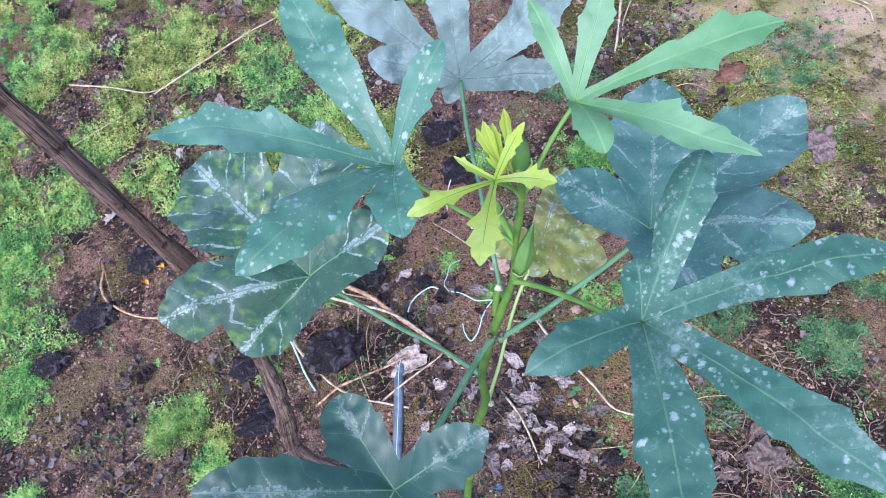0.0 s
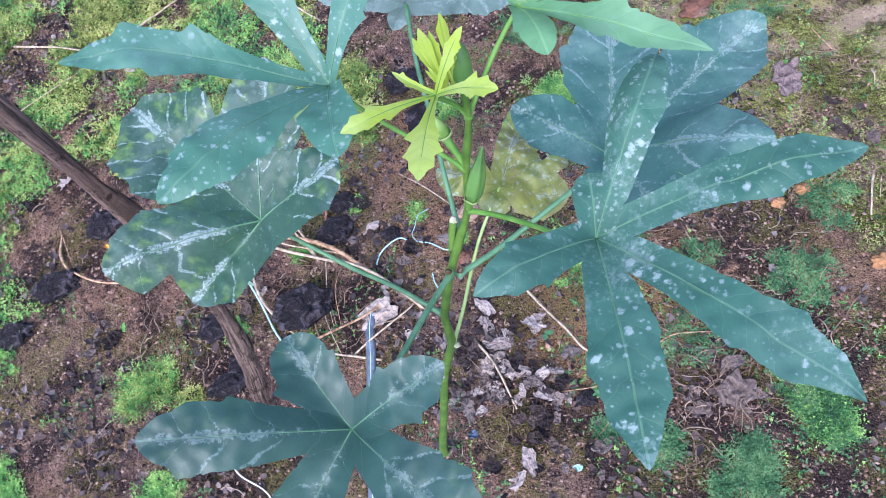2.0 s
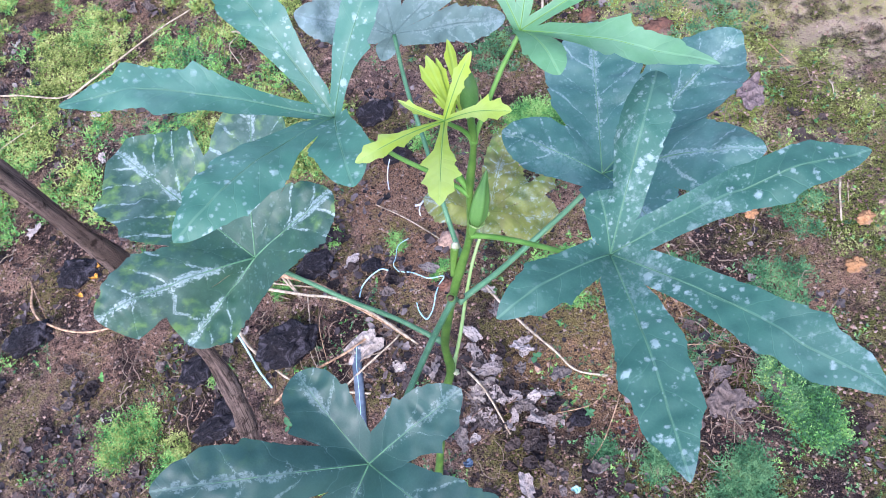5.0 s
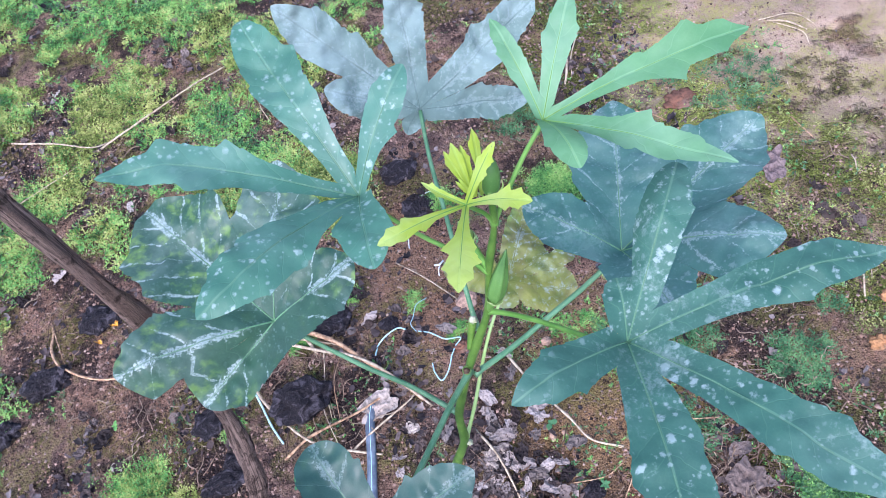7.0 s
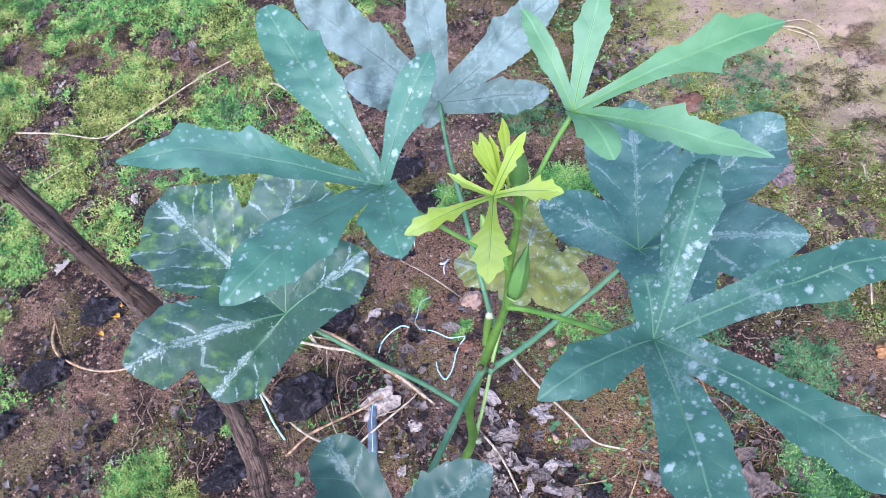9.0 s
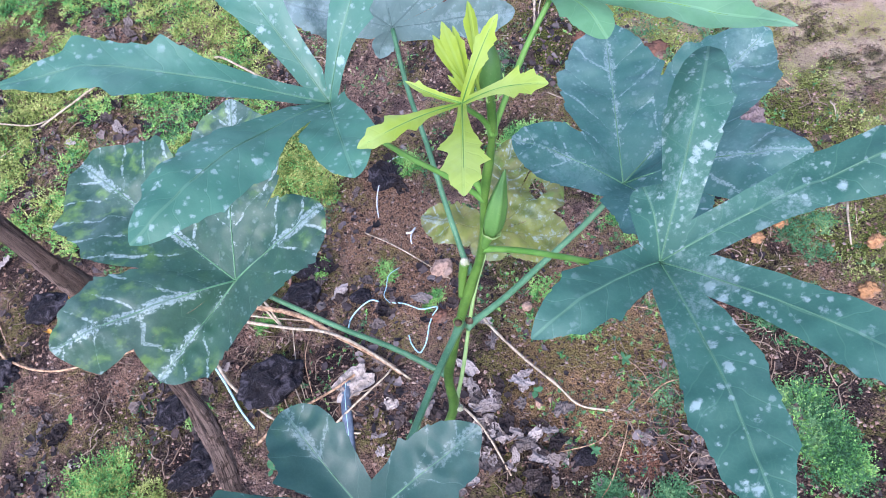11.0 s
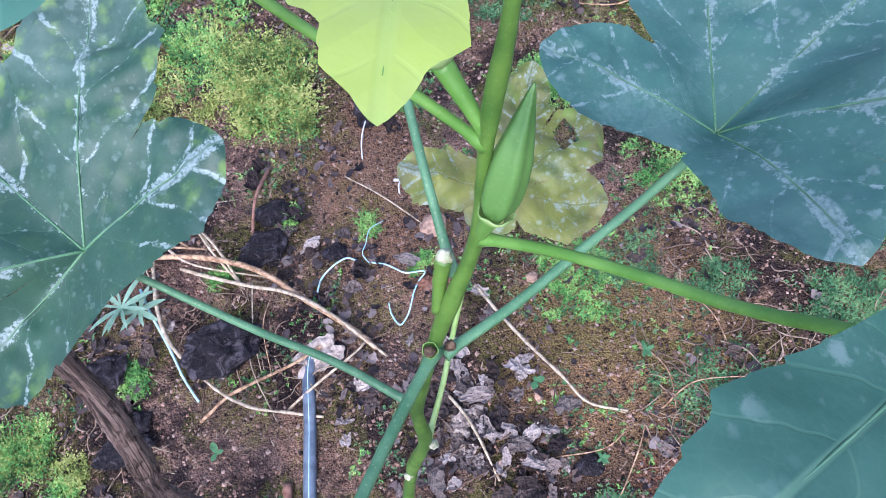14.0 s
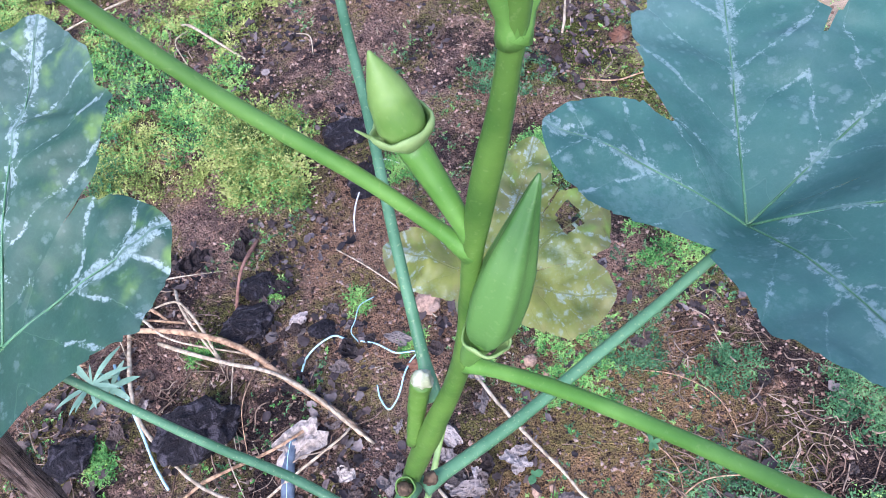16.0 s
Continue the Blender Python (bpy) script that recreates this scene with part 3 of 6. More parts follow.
def build_ground():
    xs, ys = axis(-0.9, 1.3, 0.0075, 120.0), axis(0.05, 2.1, 0.0075, 120.0)
    verts = [(x, y, ground_height(x, y)) for y in ys for x in xs]
    w = len(xs)
    faces = [(j * w + i, j * w + i + 1, (j + 1) * w + i + 1, (j + 1) * w + i) for j in range(len(ys) - 1) for i in range(w - 1)]
    mesh = bpy.data.meshes.new("ground")
    mesh.from_pydata(verts, [], faces)
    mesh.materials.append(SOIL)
    for f in mesh.polygons:
        f.use_smooth = True
    tagged(new("ground", mesh), "reddish-brown crumbly garden soil with mossy patches", "soil", kind="structure")


build_ground()


# ---- okra plant ----
okra = tagged(new("okra_plant"), "okra plant with mildewed lobed leaves and one green pod", "plant")
okra.location = (0.0525, 0.388, 0.0)
bpy.context.view_layer.update()
OFF = Vector(okra.location)


def plant_part(name, bm, material, parent, label=""):
    """A part given in world places, kept relative to the plant's base."""
    bmesh.ops.translate(bm, verts=bm.verts, vec=-OFF)
    return part(name, bm, material, parent, label)


STEM_LINE = [(0.0525, 0.388, -0.03), (0.062, 0.391, 0.05), (0.093, 0.398, 0.20), (0.128, 0.406, 0.368), (0.151, 0.404, 0.461),
             (0.158, 0.409, 0.527), (0.181, 0.410, 0.620), (0.206, 0.414, 0.693), (0.213, 0.417, 0.740), (0.222, 0.417, 0.789), (0.2225, 0.416, 0.822)]


def stem_radius(q):
    return float(np.interp(q * 10, range(11), (0.0060, 0.0057, 0.0052, 0.0046, 0.0042, 0.0038, 0.0033, 0.0028, 0.0024, 0.0021, 0.0017))) + 0.0003 * math.sin(q * 62)


stem = plant_part("stem", tube_bm(STEM_LINE, stem_radius, 8, 14, 0.10), STEM, okra, "green upright okra stem with leaf scars")


def petiole(points, r0, r1, material, parent, label=""):
    return plant_part("petiole", tube_bm(points, lambda q: r0 + (r1 - r0) * q + 0.0012 * max(0.0, 1 - q * 14), 8, 10, 0.06), material, parent, label)


def leaf(label, material, centre, normal, lobes, stalk, r0, r1, stalk_material_used, rise=0.6, fold=0.12, ripple=0.0015, seed=0, rib=0.0010, rib_material=None, hole=None):
    blade = Blade(centre, normal, lobes, rise, fold, ripple, seed)
    bm = blade.mesh()
    if hole:
        spot, size = Vector(hole[0]), hole[1]
        gone = [f for f in bm.faces if (f.calc_center_median() - spot).xy.length < size * (1 + 0.6 * noise.noise(f.calc_center_median() * 160))]
        bmesh.ops.delete(bm, geom=gone, context="FACES")
    ob = plant_part("leaf", bm, material, okra, label)
    plant_part("midrib", blade.ribs(rib), rib_material or stalk_material_used, ob)
    petiole(stalk, r0, r1, stalk_material_used, ob)
    return blade


# spotted leaf with long narrow lobes
leaf("blue-green deeply lobed leaf with white mildew spots", LEAF_TEAL, (0.158, 0.444, 0.820), (0.0, -0.1, 1.0), [
    lobe((0.037, 0.480, 0.862), 0.0122, 0.60, 0.0050, 0.35, -0.09, ((-1, 0.50, 0.0050), (-1, 0.77, 0.0045), (1, 0.62, 0.0045), (1, 0.36, 0.0015)), 0.10, 13),
    lobe((0.129, 0.549, 0.868), 0.0142, 0.64, 0.0060, 0.50, 0.02, ((-1, 0.73, 0.0045), (1, 0.62, 0.0015), (-1, 0.45, 0.0015)), 0.10, 11),
    lobe((0.204, 0.485, 0.860), 0.0100, 0.60, 0.0045, 0.45, -0.02, ((-1, 0.47, 0.0040), (1, 0.75, 0.0015)), 0.10, 9),
    lobe((0.077, 0.380, 0.862), 0.0150, 0.56, 0.0075, 0.40, 0.03, ((-1, 0.60, 0.0035), (-1, 0.80, 0.0040), (1, 0.52, 0.0030), (1, 0.74, 0.0025)), 0.10, 12),
    lobe((0.156, 0.383, 0.843), 0.0130, 0.54, 0.0080, 0.45, 0.0, ((-1, 0.58, 0.0030), (1, 0.66, 0.0020)), 0.10, 8)],
    [(0.2125, 0.4172, 0.737), (0.1977, 0.4266, 0.7568), (0.1822, 0.434, 0.7758), (0.169, 0.440, 0.7964), (0.158, 0.444, 0.819)], 0.0016, 0.0012, PETIOLE_GREEN, rise=1.0, ripple=0.0028, fold=0.05, seed=1, rib=0.00036, rib_material=RIB)

# broad leaf with yellow blotches
leaf("broad dark green leaf with powdery white veins and yellow blotches", LEAF_POWDER, (0.044, 0.508, 0.617), (0.0, -0.1, 1.0), [
    lobe((-0.037, 0.640, 0.650), 0.0480, 0.56, 0.046, 0.45, 0.0, ((1, 0.80, 0.010), (-1, 0.72, 0.005), (1, 0.56, 0.004)), 0.06, 15),
    lobe((0.090, 0.628, 0.662), 0.0370, 0.54, 0.034, 0.35, 0.0, ((-1, 0.70, 0.006), (1, 0.62, 0.005), (-1, 0.86, 0.003)), 0.08, 14),
    lobe((0.124, 0.520, 0.641), 0.0310, 0.52, 0.030, 0.45, 0.0, ((1, 0.62, 0.004), (-1, 0.70, 0.003)), 0.09, 12),
    lobe((-0.075, 0.490, 0.655), 0.0350, 0.54, 0.033, 0.45, 0.0, ((-1, 0.70, 0.005), (1, 0.76, 0.005)), 0.09, 13),
    lobe((-0.031, 0.465, 0.604), 0.0300, 0.54, 0.029, 0.50, 0.0, ((-1, 0.62, 0.004), (1, 0.74, 0.004), (-1, 0.86, 0.003)), 0.10, 12)],
    [(0.158, 0.411, 0.520), (0.1276, 0.4417, 0.5404), (0.0983, 0.4636, 0.5637), (0.0707, 0.486, 0.5895), (0.044, 0.508, 0.616)], 0.0024, 0.0017, PETIOLE_TEAL, rise=0.9, fold=0.10, ripple=0.0042, seed=2, rib=0.0007)

# wide spotted leaf with long lobes
leaf("large blue-green okra leaf with white mildew spots", LEAF_BLOOM, (0.261, 0.3305, 0.776), (0.05, 0.0, 1.0), [
    lobe((0.193, 0.313, 0.803), 0.0122, 0.55, 0.0095, 0.20, 0.0, ((-1, 0.62, 0.0020), (1, 0.55, 0.0025), (1, 0.78, 0.0020)), 0.10, 10),
    lobe((0.238, 0.216, 0.800), 0.0155, 0.58, 0.0110, 0.20, 0.0, ((-1, 0.64, 0.0035), (1, 0.50, 0.0020), (1, 0.76, 0.0025), (-1, 0.83, 0.0020)), 0.08, 14),
    lobe((0.330, 0.214, 0.800), 0.0128, 0.64, 0.0090, 0.15, 0.0, ((1, 0.72, 0.0045), (-1, 0.60, 0.0035), (-1, 0.80, 0.0030), (1, 0.88, 0.0020)), 0.09, 13),
    lobe((0.385, 0.316, 0.807), 0.0115, 0.62, 0.0080, 0.40, 0.0, ((1, 0.52, 0.0018), (-1, 0.64, 0.0030), (1, 0.80, 0.0020)), 0.09, 14),
    lobe((0.319, 0.399, 0.812), 0.0120, 0.60, 0.0090, 0.75, 0.0, ((1, 0.55, 0.0020), (-1, 0.70, 0.0025)), 0.09, 11),
    lobe((0.268, 0.360, 0.790), 0.0100, 0.50, 0.0085, 0.60, 0.0, (), 0.15, 4)],
    [(0.206, 0.414, 0.691), (0.2223, 0.3952, 0.7071), (0.237, 0.374, 0.7244), (0.2495, 0.3519, 0.745), (0.261, 0.3305, 0.775)], 0.0019, 0.0014, PETIOLE_GREEN, rise=1.6, ripple=0.0028, fold=0.05, seed=3, rib=0.00042, rib_material=RIB)

# broad leaf behind
leaf("broad blue-green leaf with chalky mildew along the veins", LEAF_BACK, (0.326, 0.456, 0.616), (0.0, -0.1, 1.0), [
    lobe((0.2650, 0.509, 0.646), 0.0250, 0.54, 0.023, 0.45, 0.0, ((1, 0.68, 0.0025), (-1, 0.66, 0.0025)), 0.08, 12),
    lobe((0.378, 0.585, 0.635), 0.0380, 0.54, 0.036, 0.12, 0.0, ((1, 0.62, 0.0050), (-1, 0.66, 0.0050), (1, 0.84, 0.0035)), 0.08, 14),
    lobe((0.474, 0.514, 0.640), 0.0350, 0.58, 0.033, 0.28, 0.0, ((1, 0.70, 0.0055), (-1, 0.78, 0.0045)), 0.08, 14),
    lobe((0.412, 0.392, 0.680), 0.0330, 0.55, 0.031, 0.25, 0.0, ((1, 0.62, 0.0040), (-1, 0.68, 0.0035)), 0.08, 12),
    lobe((0.328, 0.372, 0.654), 0.0290, 0.52, 0.028, 0.15, 0.0, ((1, 0.64, 0.0035), (-1, 0.58, 0.0035)), 0.08, 12)],
    [(0.182, 0.408, 0.605), (0.2168, 0.4185, 0.602), (0.2530, 0.4310, 0.6037), (0.2895, 0.4435, 0.6060), (0.326, 0.456, 0.615)], 0.0024, 0.0021, PETIOLE_TEAL, rise=0.9, fold=0.08, ripple=0.0038, seed=4, rib=0.0006)

# low leaf toward the viewer
leaf("dark blue-green lobed leaf with whitish veins", LEAF_LOW, (0.094, 0.301, 0.688), (0.0, -0.15, 1.0), [
    lobe((-0.009, 0.318, 0.752), 0.0190, 0.60, 0.012, 0.45, 0.0, ((1, 0.80, 0.0055), (-1, 0.56, 0.0030), (-1, 0.76, 0.0025)), 0.08, 13),
    lobe((0.075, 0.361, 0.718), 0.0175, 0.64, 0.0130, 0.70, 0.0, ((1, 0.58, 0.0050), (-1, 0.62, 0.0025)), 0.08, 9),
    lobe((0.163, 0.312, 0.718), 0.0170, 0.62, 0.0130, 0.30, 0.0, ((1, 0.50, 0.0035), (-1, 0.60, 0.0050), (-1, 0.82, 0.0030)), 0.09, 10),
    lobe((0.153, 0.214, 0.715), 0.0235, 0.66, 0.0140, 0.55, 0.0, ((1, 0.74, 0.0045), (-1, 0.66, 0.0040), (1, 0.54, 0.0020)), 0.08, 13),
    lobe((0.033, 0.236, 0.690), 0.0200, 0.64, 0.0130, 0.50, 0.0, ((1, 0.66, 0.0040), (-1, 0.70, 0.0040)), 0.08, 13)],
    [(0.1795, 0.4072, 0.617), (0.1575, 0.3809, 0.6334), (0.1368, 0.3535, 0.6503), (0.1162, 0.3262, 0.668), (0.094, 0.301, 0.687)], 0.0025, 0.0019, PETIOLE_TEAL, rise=1.0, fold=0.06, ripple=0.0034, seed=5, rib=0.0004)

# fresh light green leaf
leaf("fresh light green leaf with narrow toothed lobes", LEAF_FRESH, (0.260, 0.433, 0.840), (0.0, -0.15, 1.0), [
    lobe((0.252, 0.480, 0.872), 0.0056, 0.55, 0.0035, 0.25, 0.0, ((1, 0.45, 0.0012), (1, 0.65, 0.0016), (1, 0.83, 0.0012)), 0.20, 9),
    lobe((0.293, 0.475, 0.875), 0.0072, 0.62, 0.0040, 0.40, 0.0, ((-1, 0.70, 0.0022), (1, 0.60, 0.0020)), 0.14, 9),
    lobe((0.362, 0.423, 0.866), 0.0085, 0.68, 0.0032, 0.30, 0.0, ((1, 0.74, 0.0056), (-1, 0.64, 0.0066), (1, 0.90, 0.0022), (-1, 0.86, 0.0028), (1, 0.48, 0.0018)), 0.14, 14),
    lobe((0.326, 0.364, 0.850), 0.0085, 0.58, 0.0050, 0.15, 0.0, ((1, 0.52, 0.0050), (-1, 0.48, 0.0036), (-1, 0.68, 0.0022), (1, 0.78, 0.0018)), 0.16, 14),
    lobe((0.259, 0.384, 0.862), 0.0085, 0.56, 0.0050, 0.55, 0.0, ((-1, 0.60, 0.0015),), 0.10, 7)],
    [(0.222, 0.417, 0.789), (0.231, 0.421, 0.803), (0.246, 0.428, 0.823), (0.260, 0.433, 0.839)], 0.0015, 0.0012, PETIOLE_GREEN, rise=1.0, fold=0.06, seed=6, rib=0.0003, rib_material=PETIOLE_GREEN)

# upright pale leaf
leaf("upright greyish leaf whitened all over by mildew", LEAF_GREY, (0.214, 0.575, 0.720), (0.1, -0.85, 0.5), [
    lobe((0.154, 0.587, 0.762), 0.0140, 0.60, 0.010, 0.60, 0.0, ((1, 0.6, 0.002), (-1, 0.7, 0.003)), 0.14, 14),
    lobe((0.142, 0.618, 0.818), 0.0165, 0.66, 0.010, 0.36, 0.0, ((1, 0.7, 0.004), (-1, 0.55, 0.004), (-1, 0.8, 0.003)), 0.13, 16),
    lobe((0.227, 0.622, 0.807), 0.0140, 0.64, 0.010, 0.36, 0.0, ((1, 0.62, 0.003), (-1, 0.74, 0.004)), 0.13, 15),
    lobe((0.320, 0.604, 0.758), 0.0150, 0.66, 0.011, 0.36, 0.0, ((1, 0.6, 0.004), (-1, 0.7, 0.005), (1, 0.84, 0.003)), 0.13, 16),
    lobe((0.298, 0.567, 0.700), 0.0130, 0.62, 0.010, 0.36, 0.0, ((1, 0.55, 0.004), (-1, 0.7, 0.003)), 0.15, 14),
    lobe((0.199, 0.569, 0.705), 0.0080, 0.50, 0.008, 0.40, 0.0, (), 0.15, 6)],
    [(0.1954, 0.418, 0.6575), (0.1993, 0.461, 0.6735), (0.2039, 0.4998, 0.6882), (0.2075, 0.5391, 0.7023), (0.214, 0.575, 0.719)], 0.0019, 0.0015, PETIOLE_TEAL, rise=0.3, ripple=0.0055, seed=7, rib=0.0004, rib_material=LEAF_GREY)

# young yellow leaf at the tip
leaf("young yellow-green toothed leaf at the shoot tip", LEAF_YOUNG, (0.2085, 0.4105, 0.826), (0.0, -0.3, 1.0), [
    lobe((0.161, 0.391, 0.850), 0.0036, 0.74, 0.0016, 0.45, 0.0, ((-1, 0.66, 0.0036), (1, 0.54, 0.0028), (-1, 0.84, 0.0018), (1, 0.76, 0.0018), (1, 0.90, 0.0010)), 0.12, 12),
    lobe((0.188, 0.3515, 0.8535), 0.0052, 0.72, 0.0018, 0.35, 0.0, ((-1, 0.60, 0.0050), (1, 0.72, 0.0044), (-1, 0.79, 0.0030), (1, 0.57, 0.0022), (1, 0.87, 0.0022), (-1, 0.91, 0.0014)), 0.10, 13),
    lobe((0.2345, 0.3815, 0.854), 0.0038, 0.72, 0.0018, 0.35, 0.0, ((1, 0.62, 0.0036), (1, 0.80, 0.0022), (-1, 0.66, 0.0028), (-1, 0.84, 0.0018)), 0.12, 12),
    lobe((0.1915, 0.434, 0.826), 0.0020, 0.55, 0.0016, 0.30, 0.03, ((1, 0.6, 0.0014), (-1, 0.8, 0.0014)), 0.25, 7),
    lobe((0.229, 0.4135, 0.863), 0.0030, 0.60, 0.0020, 0.30, 0.0, ((-1, 0.5, 0.0016), (-1, 0.72, 0.0018), (1, 0.66, 0.0014)), 0.20, 9)],
    [(0.222, 0.417, 0.789), (0.218, 0.416, 0.803), (0.213, 0.414, 0.814), (0.2085, 0.4105, 0.825)], 0.0014, 0.0011, PETIOLE_GREEN, rise=0.7, ripple=0.0010, seed=8, rib=0.0004)

# dying leaf behind the stem
leaf("dying yellow-brown leaf with a torn hole", LEAF_OLD, (0.245, 0.525, 0.500), (0.0, -0.2, 1.0), [
    lobe((0.192, 0.575, 0.490), 0.0205, 0.55, 0.018, 0.45, 0.0, ((1, 0.7, 0.004), (-1, 0.6, 0.003)), 0.12, 9),
    lobe((0.300, 0.605, 0.500), 0.0170, 0.64, 0.014, 0.75, 0.0, ((-1, 0.7, 0.004),), 0.12, 8),
    lobe((0.325, 0.552, 0.497), 0.0235, 0.60, 0.020, 0.45, 0.0, ((1, 0.7, 0.004), (-1, 0.8, 0.003)), 0.10, 9),
    lobe((0.305, 0.495, 0.492), 0.0250, 0.60, 0.022, 0.45, 0.0, ((1, 0.66, 0.004), (-1, 0.7, 0.003)), 0.10, 9),
    lobe((0.228, 0.505, 0.492), 0.0170, 0.55, 0.016, 0.60, 0.0, (), 0.15, 5)],
    [(0.1513, 0.4053, 0.4503), (0.1732, 0.4341, 0.4628), (0.1932, 0.4642, 0.4756), (0.215, 0.4931, 0.4881), (0.245, 0.525, 0.499)], 0.0019, 0.0015, PETIOLE_PALE, rise=0.3, fold=-0.05, ripple=0.007, seed=9, rib=0.0005, rib_material=LEAF_OLD, hole=((0.298, 0.548, 0.50), 0.0085))


def cup_bm(base, d, low, high, tall, points, ragged, seed):
    """A flaring cup with a thin wall and a ragged, pointed rim, open along d."""
    d = d.normalized()
    a = d.orthogonal().normalized()
    b = d.cross(a)
    bm = bmesh.new()
    rings = []
    for inner in (0, 1):
        for i in range(7):
            q = (i if not inner else 6 - i) / 6
            ring = []
            for k in range(40):
                t = 2 * math.pi * k / 40
                peak = abs(math.sin(t * points / 2 + seed)) ** 1.5 + 0.5 * noise.noise(Vector((math.cos(t) * 2, math.sin(t) * 2, seed)))
                r = low + (high - low) * smooth01(q * 1.15) - inner * 0.0005
                up = q * tall * (1 + ragged * peak * smooth01(q * 2 - 1))
                ring.append(bm.verts.new(base + d * up + (a * math.cos(t) + b * math.sin(t)) * r * (1 + 0.04 * math.cos(5 * t))))
            rings.append(ring)
    for r0, r1 in zip(rings, rings[1:]):
        for k in range(40):
            bm.faces.new((r0[k], r0[(k + 1) % 40], r1[(k + 1) % 40], r1[k]))
    return bm


def build_pod():
    base, tip = Vector((0.2105, 0.4075, 0.716)), Vector((0.226, 0.417, 0.756))
    d = (tip - base).normalized()
    a = d.orthogonal().normalized()
    b = d.cross(a)
    bm = bmesh.new()
    rings = []
    for i in range(25):
        q = i / 24
        r = 0.0056 * float(np.interp(q, (0, 0.06, 0.15, 0.30, 0.48, 0.66, 0.82, 0.94, 1), (0.45, 0.78, 0.96, 1.0, 0.90, 0.64, 0.38, 0.19, 0.05)))
        ring = []
        for k in range(30):
            t = 2 * math.pi * k / 30
            ridge = 1 + 0.10 * math.cos(5 * t)
            ring.append(bm.verts.new(base + d * (q * (tip - base).length) + (a * math.cos(t) + b * math.sin(t)) * r * ridge))
        rings.append(ring)
    for r0, r1 in zip(rings, rings[1:]):
        for k in range(30):
            bm.faces.new((r0[k], r0[(k + 1) % 30], r1[(k + 1) % 30], r1[k]))
    bm.faces.new(rings[-1])
    pod = plant_part("pod", bm, POD, okra, "young green ridged okra pod")
    plant_part("pod_stalk", tube_bm([(0.2065, 0.4135, 0.692), (0.208, 0.411, 0.704), tuple(base + d * 0.002)], lambda q: 0.0018 + 0.0016 * q, 6, 10), PETIOLE_GREEN, pod)
    plant_part("calyx", cup_bm(base - d * 0.0016, d, 0.0033, 0.0053, 0.0028, 5, 0.18, 0.4), CALYX, pod, "pale ragged calyx round the pod base")


build_pod()


def build_cut_bud():
    base, tip = Vector((0.2068, 0.4290, 0.762)), Vector((0.2046, 0.4335, 0.778))
    d = tip - base
    bud = plant_part("bud", tube_bm([tuple(base - d * 0.05), tuple(base + d * 0.3), tuple(base + d * 0.7), tuple(tip)], lambda q: float(np.interp(q, (0, 0.25, 0.5, 0.75, 1), (0.0036, 0.0043, 0.0036, 0.0019, 0.0003))), 7, 20, 0.05), BUD, okra, "pointed green bud left after the flower")
    plant_part("bud_stalk", tube_bm([(0.213, 0.417, 0.738), (0.2115, 0.4195, 0.747), tuple(base - d * 0.10)], lambda q: 0.0017 + 0.0013 * q * q, 7, 12), PETIOLE_GREEN, bud)
    plant_part("calyx", cup_bm(base - d * 0.16, d, 0.0026, 0.0056, 0.0050, 5, 0.12, 1.3), CALYX, bud, "pale open calyx ring round the bud")
    for way in (Vector((-0.0050, 0.0, 0.003)),):
        root = base + Vector((way.x * 0.6, way.y * 0.6, 0.0))
        bract = tube_bm([tuple(root), tuple(root + way * 0.5), tuple(root + way + Vector((0, 0, 0.002)))], lambda q: 0.0007 * (1 - 0.75 * q), 5, 6)
        plant_part("bract", bract, CALYX, bud)


build_cut_bud()


